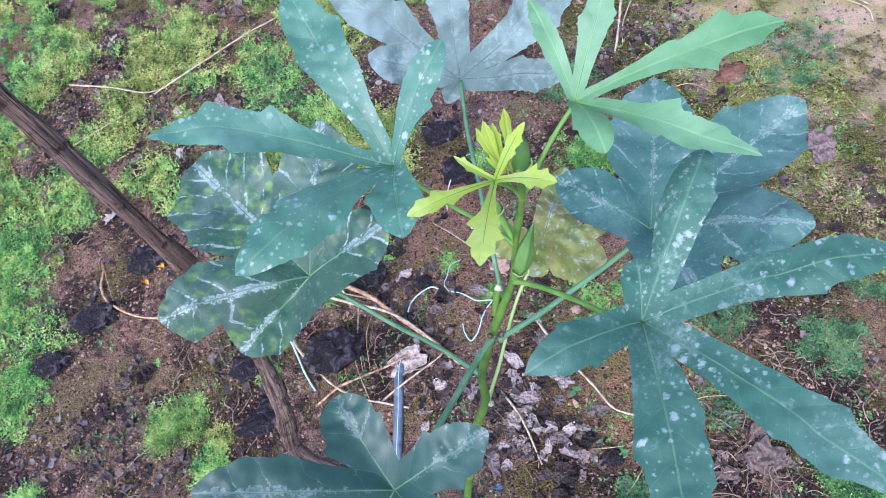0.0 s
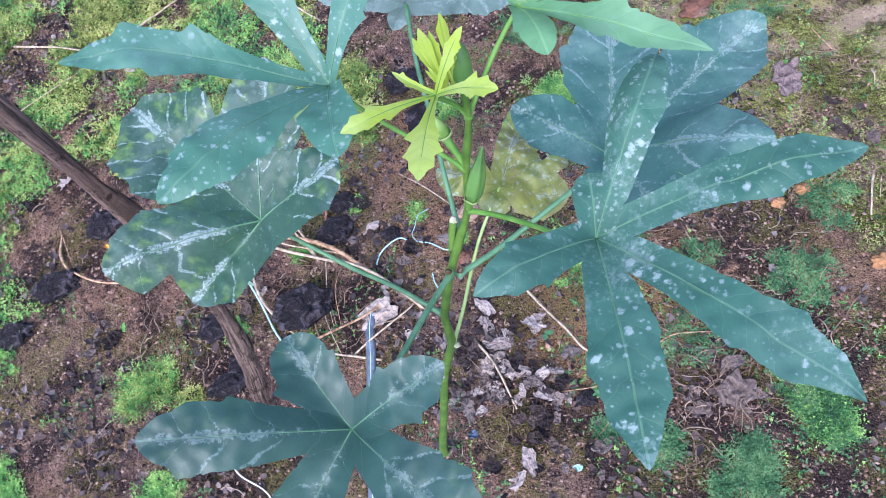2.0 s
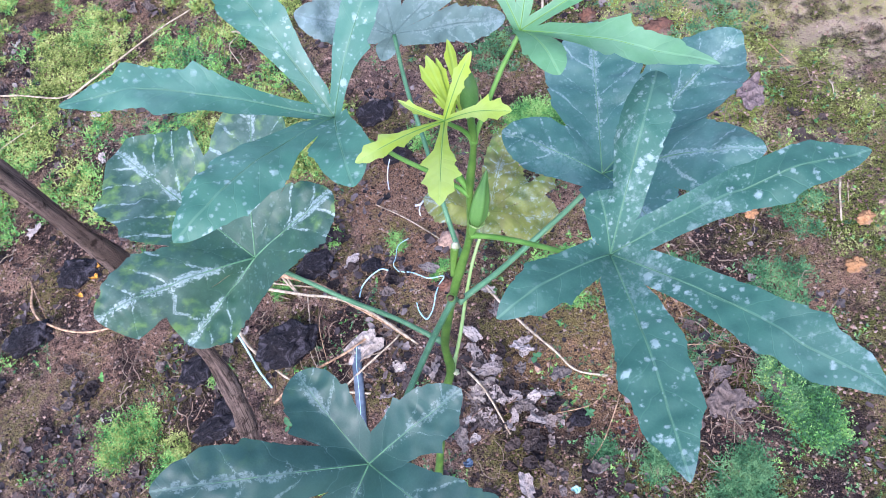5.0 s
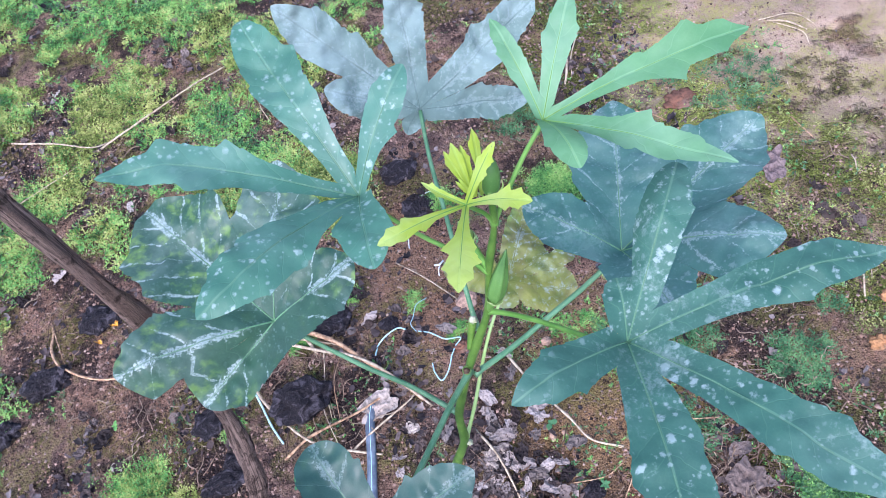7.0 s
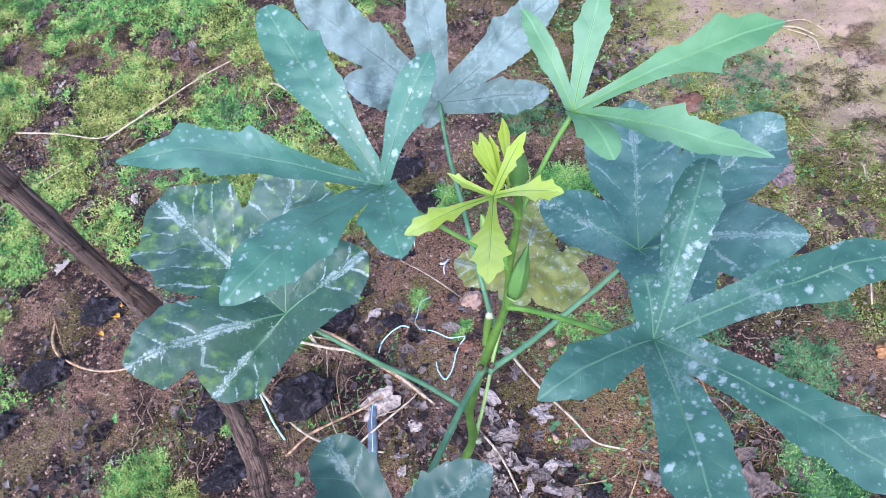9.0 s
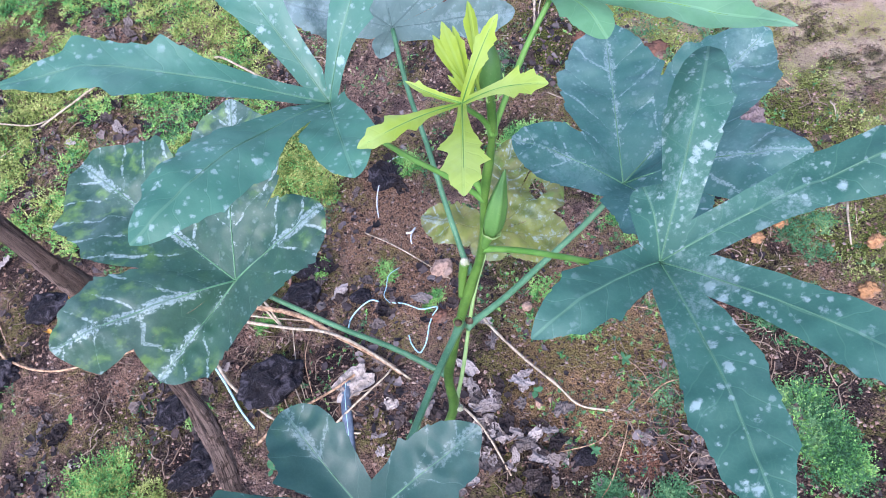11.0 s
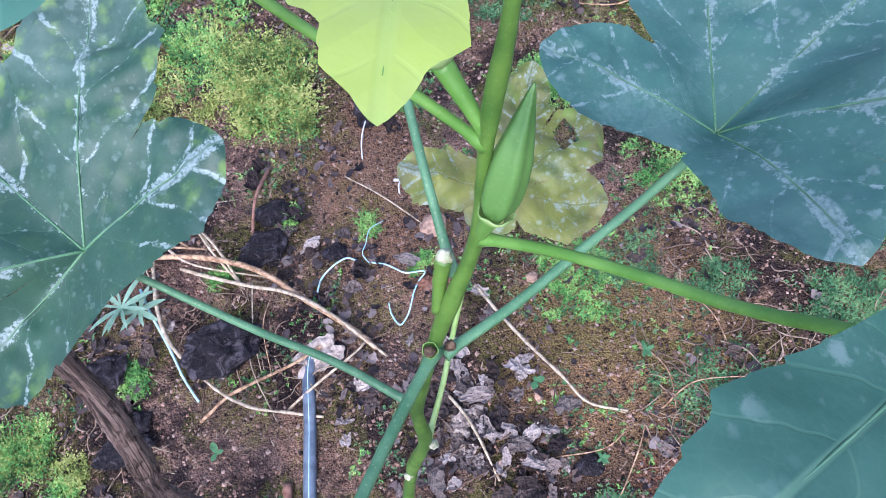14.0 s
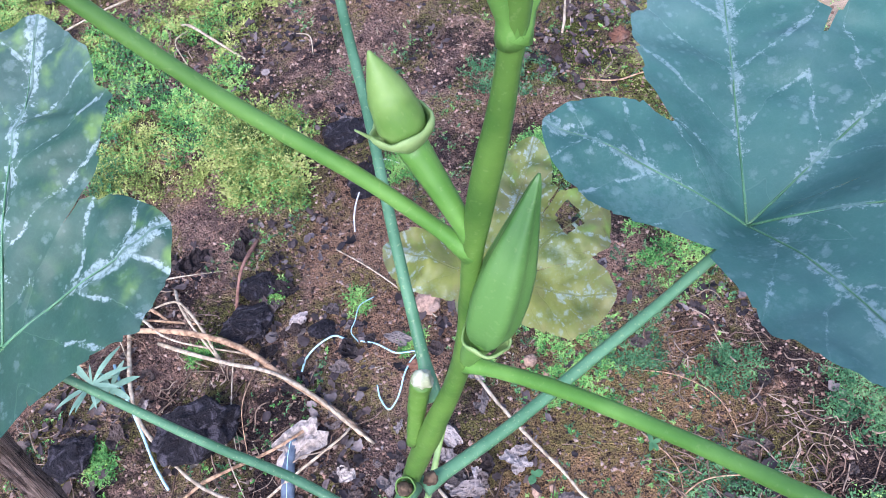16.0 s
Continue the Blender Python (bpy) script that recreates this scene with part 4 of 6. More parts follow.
def build_shoot_tip():
    # closed bud and folded young leaves
    base = Vector((0.2235, 0.418, 0.815))
    d = Vector((0.004, 0.006, 0.026))
    bud = plant_part("flower_bud", tube_bm([tuple(base), tuple(base + d * 0.3), tuple(base + d * 0.7), tuple(base + d)], lambda q: 0.0050 * math.sin(math.pi * (0.16 + 0.80 * q)) + 0.0003, 8, 14, 0.06), POD, okra, "closed green flower bud")
    plant_part("bud_stalk", tube_bm([(0.222, 0.417, 0.789), (0.223, 0.4175, 0.803), tuple(base + d * 0.05)], 0.0021, 5, 10), PETIOLE_GREEN, bud)
    for i, (x, y, z, w) in enumerate(((0.2105, 0.4265, 0.8575, 0.0030), (0.2065, 0.4290, 0.8500, 0.0024), (0.2150, 0.4275, 0.8520, 0.0022), (0.2215, 0.4250, 0.8640, 0.0030))):
        root = Vector((0.2150, 0.4185, 0.818)) if i < 3 else Vector((0.2195, 0.4185, 0.818))
        young = Blade(root, (0.15 * i - 0.2, -0.9, 0.35), [
            lobe((x, y, z), w, 0.62, 0.0014, 0.35, 0.0, ((1, 0.66, 0.0010), (-1, 0.56, 0.0010), (1, 0.84, 0.0009), (-1, 0.78, 0.0009)), 0.25, 8),
            lobe(tuple(root * 0.55 + Vector((x, y, z)) * 0.45 + Vector((-0.0035, -0.001, 0))), 0.0013, 0.5, 0.0012, 0.3, 0.0, (), 0.3, 4),
            lobe(tuple(root * 0.55 + Vector((x, y, z)) * 0.45 + Vector((0.0035, -0.001, 0))), 0.0013, 0.5, 0.0012, 0.3, 0.0, (), 0.3, 4)], 0.4, 0.45, 0.0006, 20 + i)
        plant_part("young_leaf", young.mesh(48, 4), LEAF_YOUNG, okra, "folded yellow toothed young leaf")
    for i in range(9):
        a = 2 * math.pi * i / 9
        q = base + Vector((0.004 * math.cos(a), 0.004 * math.sin(a), 0.0))
        bract = tube_bm([tuple(q), tuple(q + Vector((0.003 * math.cos(a), 0.003 * math.sin(a), 0.004))), tuple(q + Vector((0.003 * math.cos(a), 0.003 * math.sin(a), 0.010)))], lambda q: 0.0006 * (1 - 0.6 * q), 4, 6)
        plant_part("bract", bract, PETIOLE_PALE, bud)


build_shoot_tip()

# scars of fallen leaves on the stem
for (x, y, z), r, mat, text in (((0.1775, 0.4055, 0.624), 0.0033, SCAR, "dark round leaf scar"), ((0.1555, 0.4005, 0.463), 0.0042, CUT, "pale corky leaf scar"),
                                ((0.1245, 0.403, 0.368), 0.0042, CUT, "pale corky leaf scar"), ((0.1945, 0.4195, 0.6735), 0.0040, CUT, "pale cut leaf base"),
                                ((0.1855, 0.4085, 0.612), 0.0032, SCAR, "brown torn leaf base"), ((0.236, 0.4315, 0.584), 0.0036, SCAR, "dark knot on the leaf stalk")):
    bm = blob_bm((r * 0.72, r * 0.72, r * 0.66), 0.35, 2.0, x * 90, 3)
    bmesh.ops.translate(bm, verts=bm.verts, vec=Vector((x, y, z)))
    plant_part("leaf_scar", bm, mat, stem, text)

plant_part("leaf_base", tube_bm([(0.1855, 0.4125, 0.645), (0.1893, 0.4165, 0.656), (0.1920, 0.4185, 0.665), (0.1943, 0.4195, 0.673)], lambda q: 0.0020 + 0.0019 * q - 0.0007 * q * q, 6, 12, 0.12), STEM, stem, "stub of a broken leaf stalk")
plant_part("scar_ring", cup_bm(Vector((0.1785, 0.4065, 0.6225)), Vector((-0.25, -0.35, 0.9)), 0.0030, 0.0034, 0.0026, 3, 0.1, 2.0), STEM, stem, "green collar round a leaf scar")

# ---- vine trunk ----
VINE = [(-0.070, 0.438, -0.05), (-0.092, 0.453, 0.0), (-0.103, 0.463, 0.03), (-0.121, 0.478, 0.08), (-0.147, 0.506, 0.16), (-0.124, 0.526, 0.25), (-0.107, 0.563, 0.35), (-0.099, 0.595, 0.48),
        (-0.108, 0.617, 0.62), (-0.126, 0.647, 0.78), (-0.142, 0.664, 0.94), (-0.157, 0.678, 1.06), (-0.178, 0.699, 1.22), (-0.204, 0.725, 1.42)]


def vine_radius(q):
    return 0.0100 - 0.0022 * smooth01((q - 0.25) / 0.45) + 0.0010 * math.sin(q * 37) + 0.0007 * math.sin(q * 90)


vine = tagged(new("grapevine"), "bare brown old grapevine with fibrous peeling bark", "vine")


def trunk_bm():
    """The trunk's tube with deep ropy ridges that wind along it, and a few knots."""
    bm = tube_bm(VINE, vine_radius, 34, 44, 0.0)
    line = bezier(VINE, 34)
    for i, axis_point in enumerate(line):
        for k in range(44):
            v = bm.verts[i * 44 + k]
            a = 2 * math.pi * k / 44
            run = i * 0.0035
            ropes = Vector((math.cos(a + run * 9) * 1.6, math.sin(a + run * 9) * 1.6, run * 7))
            fibre = Vector((math.cos(a + run * 9) * 5.5, math.sin(a + run * 9) * 5.5, run * 16))
            z = axis_point.z
            knot = 0.45 * math.exp(-((z - 1.04) / 0.018) ** 2) + 0.22 * math.exp(-((z - 0.74) / 0.02) ** 2) + 0.25 * math.exp(-((z - 0.30) / 0.03) ** 2)
            k_out = 1 + 0.30 * noise.noise(ropes) + 0.16 * (1 - 2.4 * abs(noise.noise(fibre))) + knot * (0.6 + 0.8 * noise.noise(ropes * 1.7))
            v.co = axis_point + (v.co - axis_point) * k_out
    return bm


part("trunk", trunk_bm(), BARK, vine, "twisting brown trunk")
VINE_LINE = bezier(VINE, 12)
strip_rnd = random.Random(21)
for k in range(130):
    start, count, turn = strip_rnd.randrange(12, 112), strip_rnd.randrange(7, 18), strip_rnd.uniform(0, 6.28)
    pts = []
    for i in range(start, min(start + count, len(VINE_LINE) - 1), 2):
        d = (VINE_LINE[i + 1] - VINE_LINE[i]).normalized()
        a = d.orthogonal().normalized()
        ang = turn + 0.03 * (i - start)
        lift = vine_radius(i / (len(VINE_LINE) - 1)) * (1.0 + 0.20 * strip_rnd.random())
        pts.append(tuple(VINE_LINE[i] + (a * math.cos(ang) + d.cross(a) * math.sin(ang)) * lift))
    if len(pts) > 2:
        w = strip_rnd.uniform(0.0006, 0.0022)
        part("bark_strip", tube_bm(pts, lambda q, w=w: w * (0.3 + 2.4 * q * (1 - q)), 4, 7, 0.3, 0.6, seed=k), BARK, vine)

# ---- loose things on the soil ----
def rest(x, y, lift=0.0):
    return Vector((x, y, ground_height(x, y) + lift))


def lying(points, lift=0.004, arch=0.0):
    """A line laid over the soil; arch lifts its middle."""
    n = len(points) - 1
    return [tuple(rest(x, y, lift + arch * math.sin(math.pi * i / n))) for i, (x, y) in enumerate(points)]


def lay(name, points, radius, material, label, category, lift=None, arch=0.0, wobble=0.2, group="", sides=8, taper=0.35, seed=0):
    r = radius * (0.95 if radius > 0.002 and name != "drip_hose" else 0.72)
    bm = tube_bm(lying(points, r * 0.8 if lift is None else lift, arch), lambda q: r * (1 - taper * q), 7, sides, wobble, seed=seed)
    return tagged(part(name, bm, material), label, category, group)


def hose():
    pts = [(0.006, 0.648), (-0.003, 0.625), (-0.011, 0.590), (-0.020, 0.555), (-0.040, 0.473), (-0.066, 0.36), (-0.105, 0.20), (-0.14, 0.02)]
    ob = lay("drip_hose", pts, 0.0112, PIPE, "blue-grey plastic drip hose lying on the soil", "hose", lift=0.006, wobble=0.03, sides=16, taper=0.0)
    stripe = part("stripe", tube_bm([(x + 0.001, y, z + 0.0076) for x, y, z in lying(pts, 0.006)], 0.0007, 7, 6), TWINE_BLUE, ob, "light blue line along the hose")
    return stripe


hose()

lay("vine_twig", [(-0.300, 0.890), (-0.227, 0.877), (-0.150, 0.850), (-0.086, 0.818), (-0.029, 0.778), (0.021, 0.716), (0.069, 0.657), (0.090, 0.623)], 0.0045, TWIG_TAN,
    "thick tan twig with flaking bark", "twig", arch=0.025, wobble=0.35, group="twigs on the soil", taper=0.2)
for pts, r, mat, text, arch in (
    ([(-0.141, 0.835), (-0.062, 0.773), (0.001, 0.732), (0.045, 0.686), (0.079, 0.637), (0.100, 0.610)], 0.0030, TWIG_PALE, "pale forked dry vine twig", 0.03),
    ([(-0.062, 0.773), (-0.070, 0.810), (-0.085, 0.850), (-0.105, 0.875), (-0.150, 0.890)], 0.0022, TWIG_PALE, "pale thin side twig", 0.03),
    ([(-0.178, 0.875), (-0.178, 0.830), (-0.179, 0.776), (-0.168, 0.724), (-0.143, 0.677), (-0.118, 0.638), (-0.084, 0.605), (-0.040, 0.583), (0.000, 0.564)], 0.0029, TWIG_PALE, "long bleached curved stalk", 0.02),
    ([(0.241, 0.659), (0.253, 0.614), (0.273, 0.560), (0.296, 0.507), (0.314, 0.466), (0.355, 0.441)], 0.0024, TWIG_PALE, "long dry straw stalk with a split end", 0.012),
    ([(0.352, 0.440), (0.330, 0.455), (0.314, 0.468)], 0.0012, TWIG_PALE, "split end of dry straw", 0.004),
    ([(0.150, 0.552), (0.165, 0.515), (0.174, 0.483), (0.182, 0.417)], 0.0022, TWIG_PALE, "dry stalk across the leaf litter", 0.015),
    ([(-0.154, 0.613), (-0.103, 0.630), (-0.016, 0.638), (0.043, 0.662)], 0.0026, TWIG_TAN, "greenish-brown dry stalk on soil", 0.02),
    ([(-0.042, 0.590), (0.007, 0.602), (0.066, 0.625), (0.080, 0.640)], 0.0021, TWIG_PALE, "straight pale dry stalk", 0.018),
    ([(0.015, 0.948), (-0.010, 0.890), (-0.037, 0.829)], 0.0030, TWIG_RED, "reddish-brown flat dry stalk", 0.02),
    ([(0.120, 0.890), (0.165, 0.827), (0.227, 0.733)], 0.0018, TWIG_PALE, "thin straight piece of straw", 0.006),
    ([(-0.535, 1.016), (-0.535, 0.960), (-0.510, 0.917), (-0.435, 0.869), (-0.290, 0.846), (-0.24, 0.84)], 0.0028, TWIG_TAN, "bent tan twig on soil", 0.01),
    ([(-0.540, 1.030), (-0.520, 0.960), (-0.515, 0.925)], 0.0017, TWIG_TAN, "short brown broken dry twig", 0.01),
    ([(-0.040, 1.440), (-0.012, 1.405), (0.030, 1.340), (0.062, 1.302)], 0.0030, TWIG_PALE, "whitish dry root piece", 0.015),
    ([(-0.020, 1.42), (-0.045, 1.38), (-0.035, 1.33)], 0.0020, TWIG_PALE, "thin whitish dry curling root", 0.012),
    ([(0.150, 1.33), (0.175, 1.30), (0.172, 1.265)], 0.0018, TWIG_PALE, "curled pale dry vine tendril", 0.01),
    ([(0.629, 1.285), (0.600, 1.220), (0.575, 1.165), (0.562, 1.143)], 0.0034, TWIG_PALE, "flat bleached straw strip", 0.006),
    ([(0.640, 1.260), (0.600, 1.20), (0.580, 1.15)], 0.0020, TWIG_PALE, "thin bleached piece of straw", 0.006),
    ([(0.984, 1.111), (1.010, 1.085), (1.034, 1.053)], 0.0022, TWIG_PALE, "short pale piece of straw", 0.006),
    ([(0.970, 1.120), (1.030, 1.100), (1.060, 1.060)], 0.0018, TWIG_PALE, "short pale piece of straw", 0.006),
    ([(0.990, 1.100), (1.020, 1.050), (1.020, 1.020)], 0.0015, TWIG_PALE, "short pale piece of straw", 0.006),
    ([(0.944, 0.766), (0.938, 0.750), (0.932, 0.735)], 0.0020, TWIG_PALE, "short pale piece of straw", 0.004),
    ([(0.849, 0.589), (0.828, 0.560), (0.808, 0.523)], 0.0022, TWIG_PALE, "bleached stiff piece of straw", 0.006),
    ([(0.858, 0.580), (0.838, 0.548)], 0.0014, TWIG_PALE, "short pale piece of straw", 0.005),
    ([(0.775, 0.604), (0.781, 0.558)], 0.0014, TWIG_TAN, "thin brown piece of straw", 0.005),
    ([(0.896, 0.881), (0.910, 0.829)], 0.0018, TWIG_TAN, "short brown piece of straw", 0.004),
    ([(0.260, 0.330), (0.300, 0.350), (0.345, 0.392), (0.372, 0.425)], 0.0016, TWIG_TAN, "thin brown root on soil", 0.008),
    ([(0.395, 0.430), (0.440, 0.445), (0.490, 0.435), (0.530, 0.420)], 0.0014, TWIG_TAN, "thin wiry brown dry root on soil", 0.010),
    ([(0.400, 0.520), (0.418, 0.470), (0.410, 0.420)], 0.0012, TWIG_TAN, "thin wiry brown dead stem", 0.012),
    ([(0.430, 0.590), (0.470, 0.560), (0.500, 0.520), (0.505, 0.470)], 0.0012, TWIG_TAN, "thin wiry brown dead stem", 0.012),
    ([(-0.075, 0.690), (-0.066, 0.640), (-0.060, 0.580)], 0.0012, TWIG_PALE, "thin upright dry stem", 0.03),
    ([(-0.020, 0.760), (-0.040, 0.700), (-0.052, 0.640)], 0.0012, TWIG_TAN, "thin dry brown dead stem", 0.03),
    ([(-0.62, 1.55), (-0.50, 1.47), (-0.42, 1.42), (-0.38, 1.44)], 0.0024, TWIG_PALE, "long pale bent twig", 0.02),
    ([(-0.42, 1.42), (-0.30, 1.45), (-0.18, 1.50), (-0.10, 1.54)], 0.0024, TWIG_PALE, "long pale bent twig", 0.02),
    ([(-0.66, 1.34), (-0.55, 1.36), (-0.44, 1.41)], 0.0018, TWIG_PALE, "thin pale dry bent twig", 0.02),
    ([(0.10, 1.50), (0.14, 1.44), (0.17, 1.40)], 0.0018, TWIG_PALE, "thin pale dry bent twig", 0.02),
    ([(0.53, 1.02), (0.55, 0.97), (0.56, 0.90), (0.585, 0.86)], 0.0014, TWIG_PALE, "thin pale root on soil", 0.015),
    ([(0.55, 1.05), (0.60, 1.02), (0.66, 1.01), (0.70, 0.98)], 0.0020, TWIG_TAN, "brown dry root on soil", 0.012),
    ([(-0.108, 0.905), (-0.095, 0.862), (-0.082, 0.823), (-0.062, 0.776)], 0.0024, TWIG_PALE, "pale arching dry side stalk", 0.03),
    ([(-0.178, 0.905), (-0.150, 0.866), (-0.110, 0.818), (-0.020, 0.775)], 0.0022, TWIG_PALE, "pale tangled dry stalk", 0.025),
    ([(-0.270, 0.868), (-0.215, 0.880), (-0.150, 0.868), (-0.080, 0.840)], 0.0024, TWIG_TAN, "tan tangled dry stalk", 0.02),
    ([(-0.160, 0.935), (-0.100, 0.915), (-0.040, 0.915)], 0.0016, TWIG_PALE, "thin pale tangled dry stalk", 0.02),
    ([(-0.165, 0.910), (-0.135, 0.876), (-0.122, 0.860)], 0.0030, TWIG_TAN, "broken tan dry twig end", 0.012),
    ([(-0.200, 0.930), (-0.190, 0.880), (-0.185, 0.830)], 0.0017, TWIG_PALE, "thin upright bleached stalk", 0.02),
    ([(-0.047, 0.780), (-0.060, 0.700), (-0.064, 0.650)], 0.0014, TWIG_PALE, "thin fallen bleached stalk", 0.012),
    ([(-0.065, 0.500), (-0.066, 0.475), (-0.068, 0.452)], 0.0060, TWIG_RED, "reddish-brown strip of bark", 0.002),
    ([(0.255, 0.420), (0.310, 0.410), (0.345, 0.420)], 0.0013, TWIG_TAN, "thin brown dry rootlet", 0.006),
    ([(0.50, 0.86), (0.53, 0.83), (0.555, 0.80)], 0.0026, TWIG_TAN, "short brown broken dry stick", 0.008),
):
    lay("twig", pts, r, mat, text, "twig", arch=arch, group="twigs on the soil", wobble=0.55, seed=pts[0][0] * 31)

# twine
for pts, r, mat, text in (
    ([(0.035, 0.730), (0.045, 0.745), (0.063, 0.754), (0.087, 0.759), (0.102, 0.749)], 0.0019, TWINE_BLUE, "pale blue twine in a loop"),
    ([(0.118, 0.742), (0.137, 0.732), (0.157, 0.711), (0.182, 0.702), (0.170, 0.692), (0.159, 0.678), (0.148, 0.660), (0.139, 0.649), (0.128, 0.643), (0.122, 0.661), (0.123, 0.678)], 0.0017, TWINE_BLUE, "pale blue hooked piece of twine"),
    ([(0.115, 0.742), (0.110, 0.757), (0.119, 0.771), (0.130, 0.790), (0.151, 0.798)], 0.0010, TWINE_BLUE, "frayed thin pale blue thread"),
    ([(0.152, 0.907), (0.158, 0.930), (0.171, 0.959), (0.198, 0.995), (0.223, 1.008), (0.244, 0.994)], 0.0016, TWINE_WHITE, "white thread curling over the soil"),
    ([(-0.202, 0.825), (-0.192, 0.781), (-0.176, 0.727), (-0.165, 0.677), (-0.152, 0.640)], 0.0021, TWINE_BLUE, "blue-white twine beside a dry stalk"),
    ([(-0.277, 0.485), (-0.263, 0.457), (-0.232, 0.424), (-0.217, 0.385)], 0.0019, TWINE_WHITE, "white twine on dark soil"),
    ([(0.185, 0.850), (0.193, 0.847), (0.202, 0.856)], 0.0022, TWINE_WHITE, "short white scrap of thread"),
    ([(0.193, 0.847), (0.188, 0.836), (0.186, 0.828)], 0.0018, TWINE_WHITE, "short white scrap of thread"),
):
    lay("twine", pts, r, mat, text, "twine", lift=0.004, arch=0.004, wobble=0.3, group="twine scraps", taper=0.1, sides=6)


def ridge(p):
    return 1 - 2 * abs(noise.noise(p))


def crumpled(size, seed, curl=0.5, points=14):
    """A shrivelled leaf: a ragged, lobed sheet, rolled and creased."""
    rnd = random.Random(seed)
    bm = bmesh.new()
    parts = 13
    rag = [0.58 + 0.56 * rnd.random() for k in range(parts)]
    slim = rnd.uniform(0.5, 0.85)
    fold, roll = rnd.uniform(0, 3.14), rnd.uniform(0.5, 1.7) * curl
    grid = {}
    n = points
    for i in range(n + 1):
        for j in range(n + 1):
            a, b = 2 * i / n - 1, 2 * j / n - 1
            m = max(abs(a), abs(b))
            e = math.hypot(a, b) or 1
            ang = (math.atan2(b, a) / (2 * math.pi) % 1) * parts
            k0 = int(ang) % parts
            edge = rag[k0] + (rag[(k0 + 1) % parts] - rag[k0]) * (ang - int(ang))
            edge *= 1 + 0.25 * noise.noise(Vector((a / e * 2.2, b / e * 2.2, seed)))
            x, y = a / e * m * edge, b / e * m * edge * slim
            p = Vector((x * 1.9, y * 1.9, seed * 3.1))
            z = curl * (0.46 * ridge(p) + 0.20 * ridge(p * 2.3 + Vector((0, 0, 4))) + 0.05 * noise.noise(p * 7))
            across = x * math.cos(fold) + y * math.sin(fold)
            z += 0.75 * roll * across * across
            shrink = 1 - 0.25 * roll * abs(across)
            grid[i, j] = bm.verts.new((x * size * shrink, y * size * shrink, z * size))
    for i in range(n):
        for j in range(n):
            bm.faces.new((grid[i, j], grid[i + 1, j], grid[i + 1, j + 1], grid[i, j + 1]))
    low = min(v.co.z for v in bm.verts)
    for v in bm.verts:
        v.co.z -= low * 0.8
    return bm


# bleached and purple-grey dead leaves that stand out
for x, y, s, mat, text, turn, tip in (
    (0.018, 0.640, 0.036, PAPER_LEAF, "bleached crumpled dry leaf over the hose", 20, 10), (-0.118, 0.667, 0.014, PAPER_LEAF, "small whitish leaf scrap on a black clod", 60, 30),
    (0.058, 0.585, 0.016, PAPER_LEAF, "pale grey curled dead dry leaf", 100, 10), (0.494, 0.338, 0.036, BIG_DEAD, "large purple-grey curled dead dry leaf", 10, 6), (0.575, 0.325, 0.026, BIG_DEAD, "purple-grey curled dead dry leaf", 70, 10), (0.436, 0.325, 0.022, BIG_DEAD, "grey-brown torn dead dry leaf", 150, 10), (0.804, 0.800, 0.041, MAUVE_DEAD, "mauve-grey crumpled dead leaf on mossy soil", 40, 6),
    (-0.078, 0.945, 0.030, DEAD, "folded grey-brown dry leaf standing on edge", 40, 45), (0.170, 0.495, 0.026, PAPER_LEAF, "torn grey lacy dry leaf", 30, 12), (0.205, 0.480, 0.022, DEAD, "grey curled dead dry leaf", 75, 10),
    (0.150, 0.520, 0.022, DEAD, "grey-purple curled dry leaf", 140, 10), (0.240, 0.650, 0.015, PAPER_LEAF, "small pale dry leaf scrap", 140, 20), (-0.300, 0.505, 0.030, DEAD, "large purple-grey dry leaf", 200, 12),
    (0.262, 0.435, 0.020, DEAD, "brown curled dead dry leaf", 10, 16), (0.098, 0.735, 0.024, DEAD, "dark folded dry leaf under twine", 55, 12), (0.205, 0.700, 0.014, DEAD, "small reddish dry leaf", 5, 12), (0.545, 0.830, 0.022, DEAD, "curled purple-grey dry leaf", 120, 14)):
    ob = tagged(part("dead_leaf", crumpled(s, x * 91 + y * 17, 0.45 if mat in (PAPER_LEAF, BIG_DEAD, MAUVE_DEAD) else 0.75, 20), mat), text, "leaf", "dead leaves on the soil")
    ob.matrix_basis = Matrix.Translation(rest(x, y, 0.007 if mat is PAPER_LEAF and s > 0.03 else 0.002)) @ pose(0, 0, 0, tip, 0, turn)

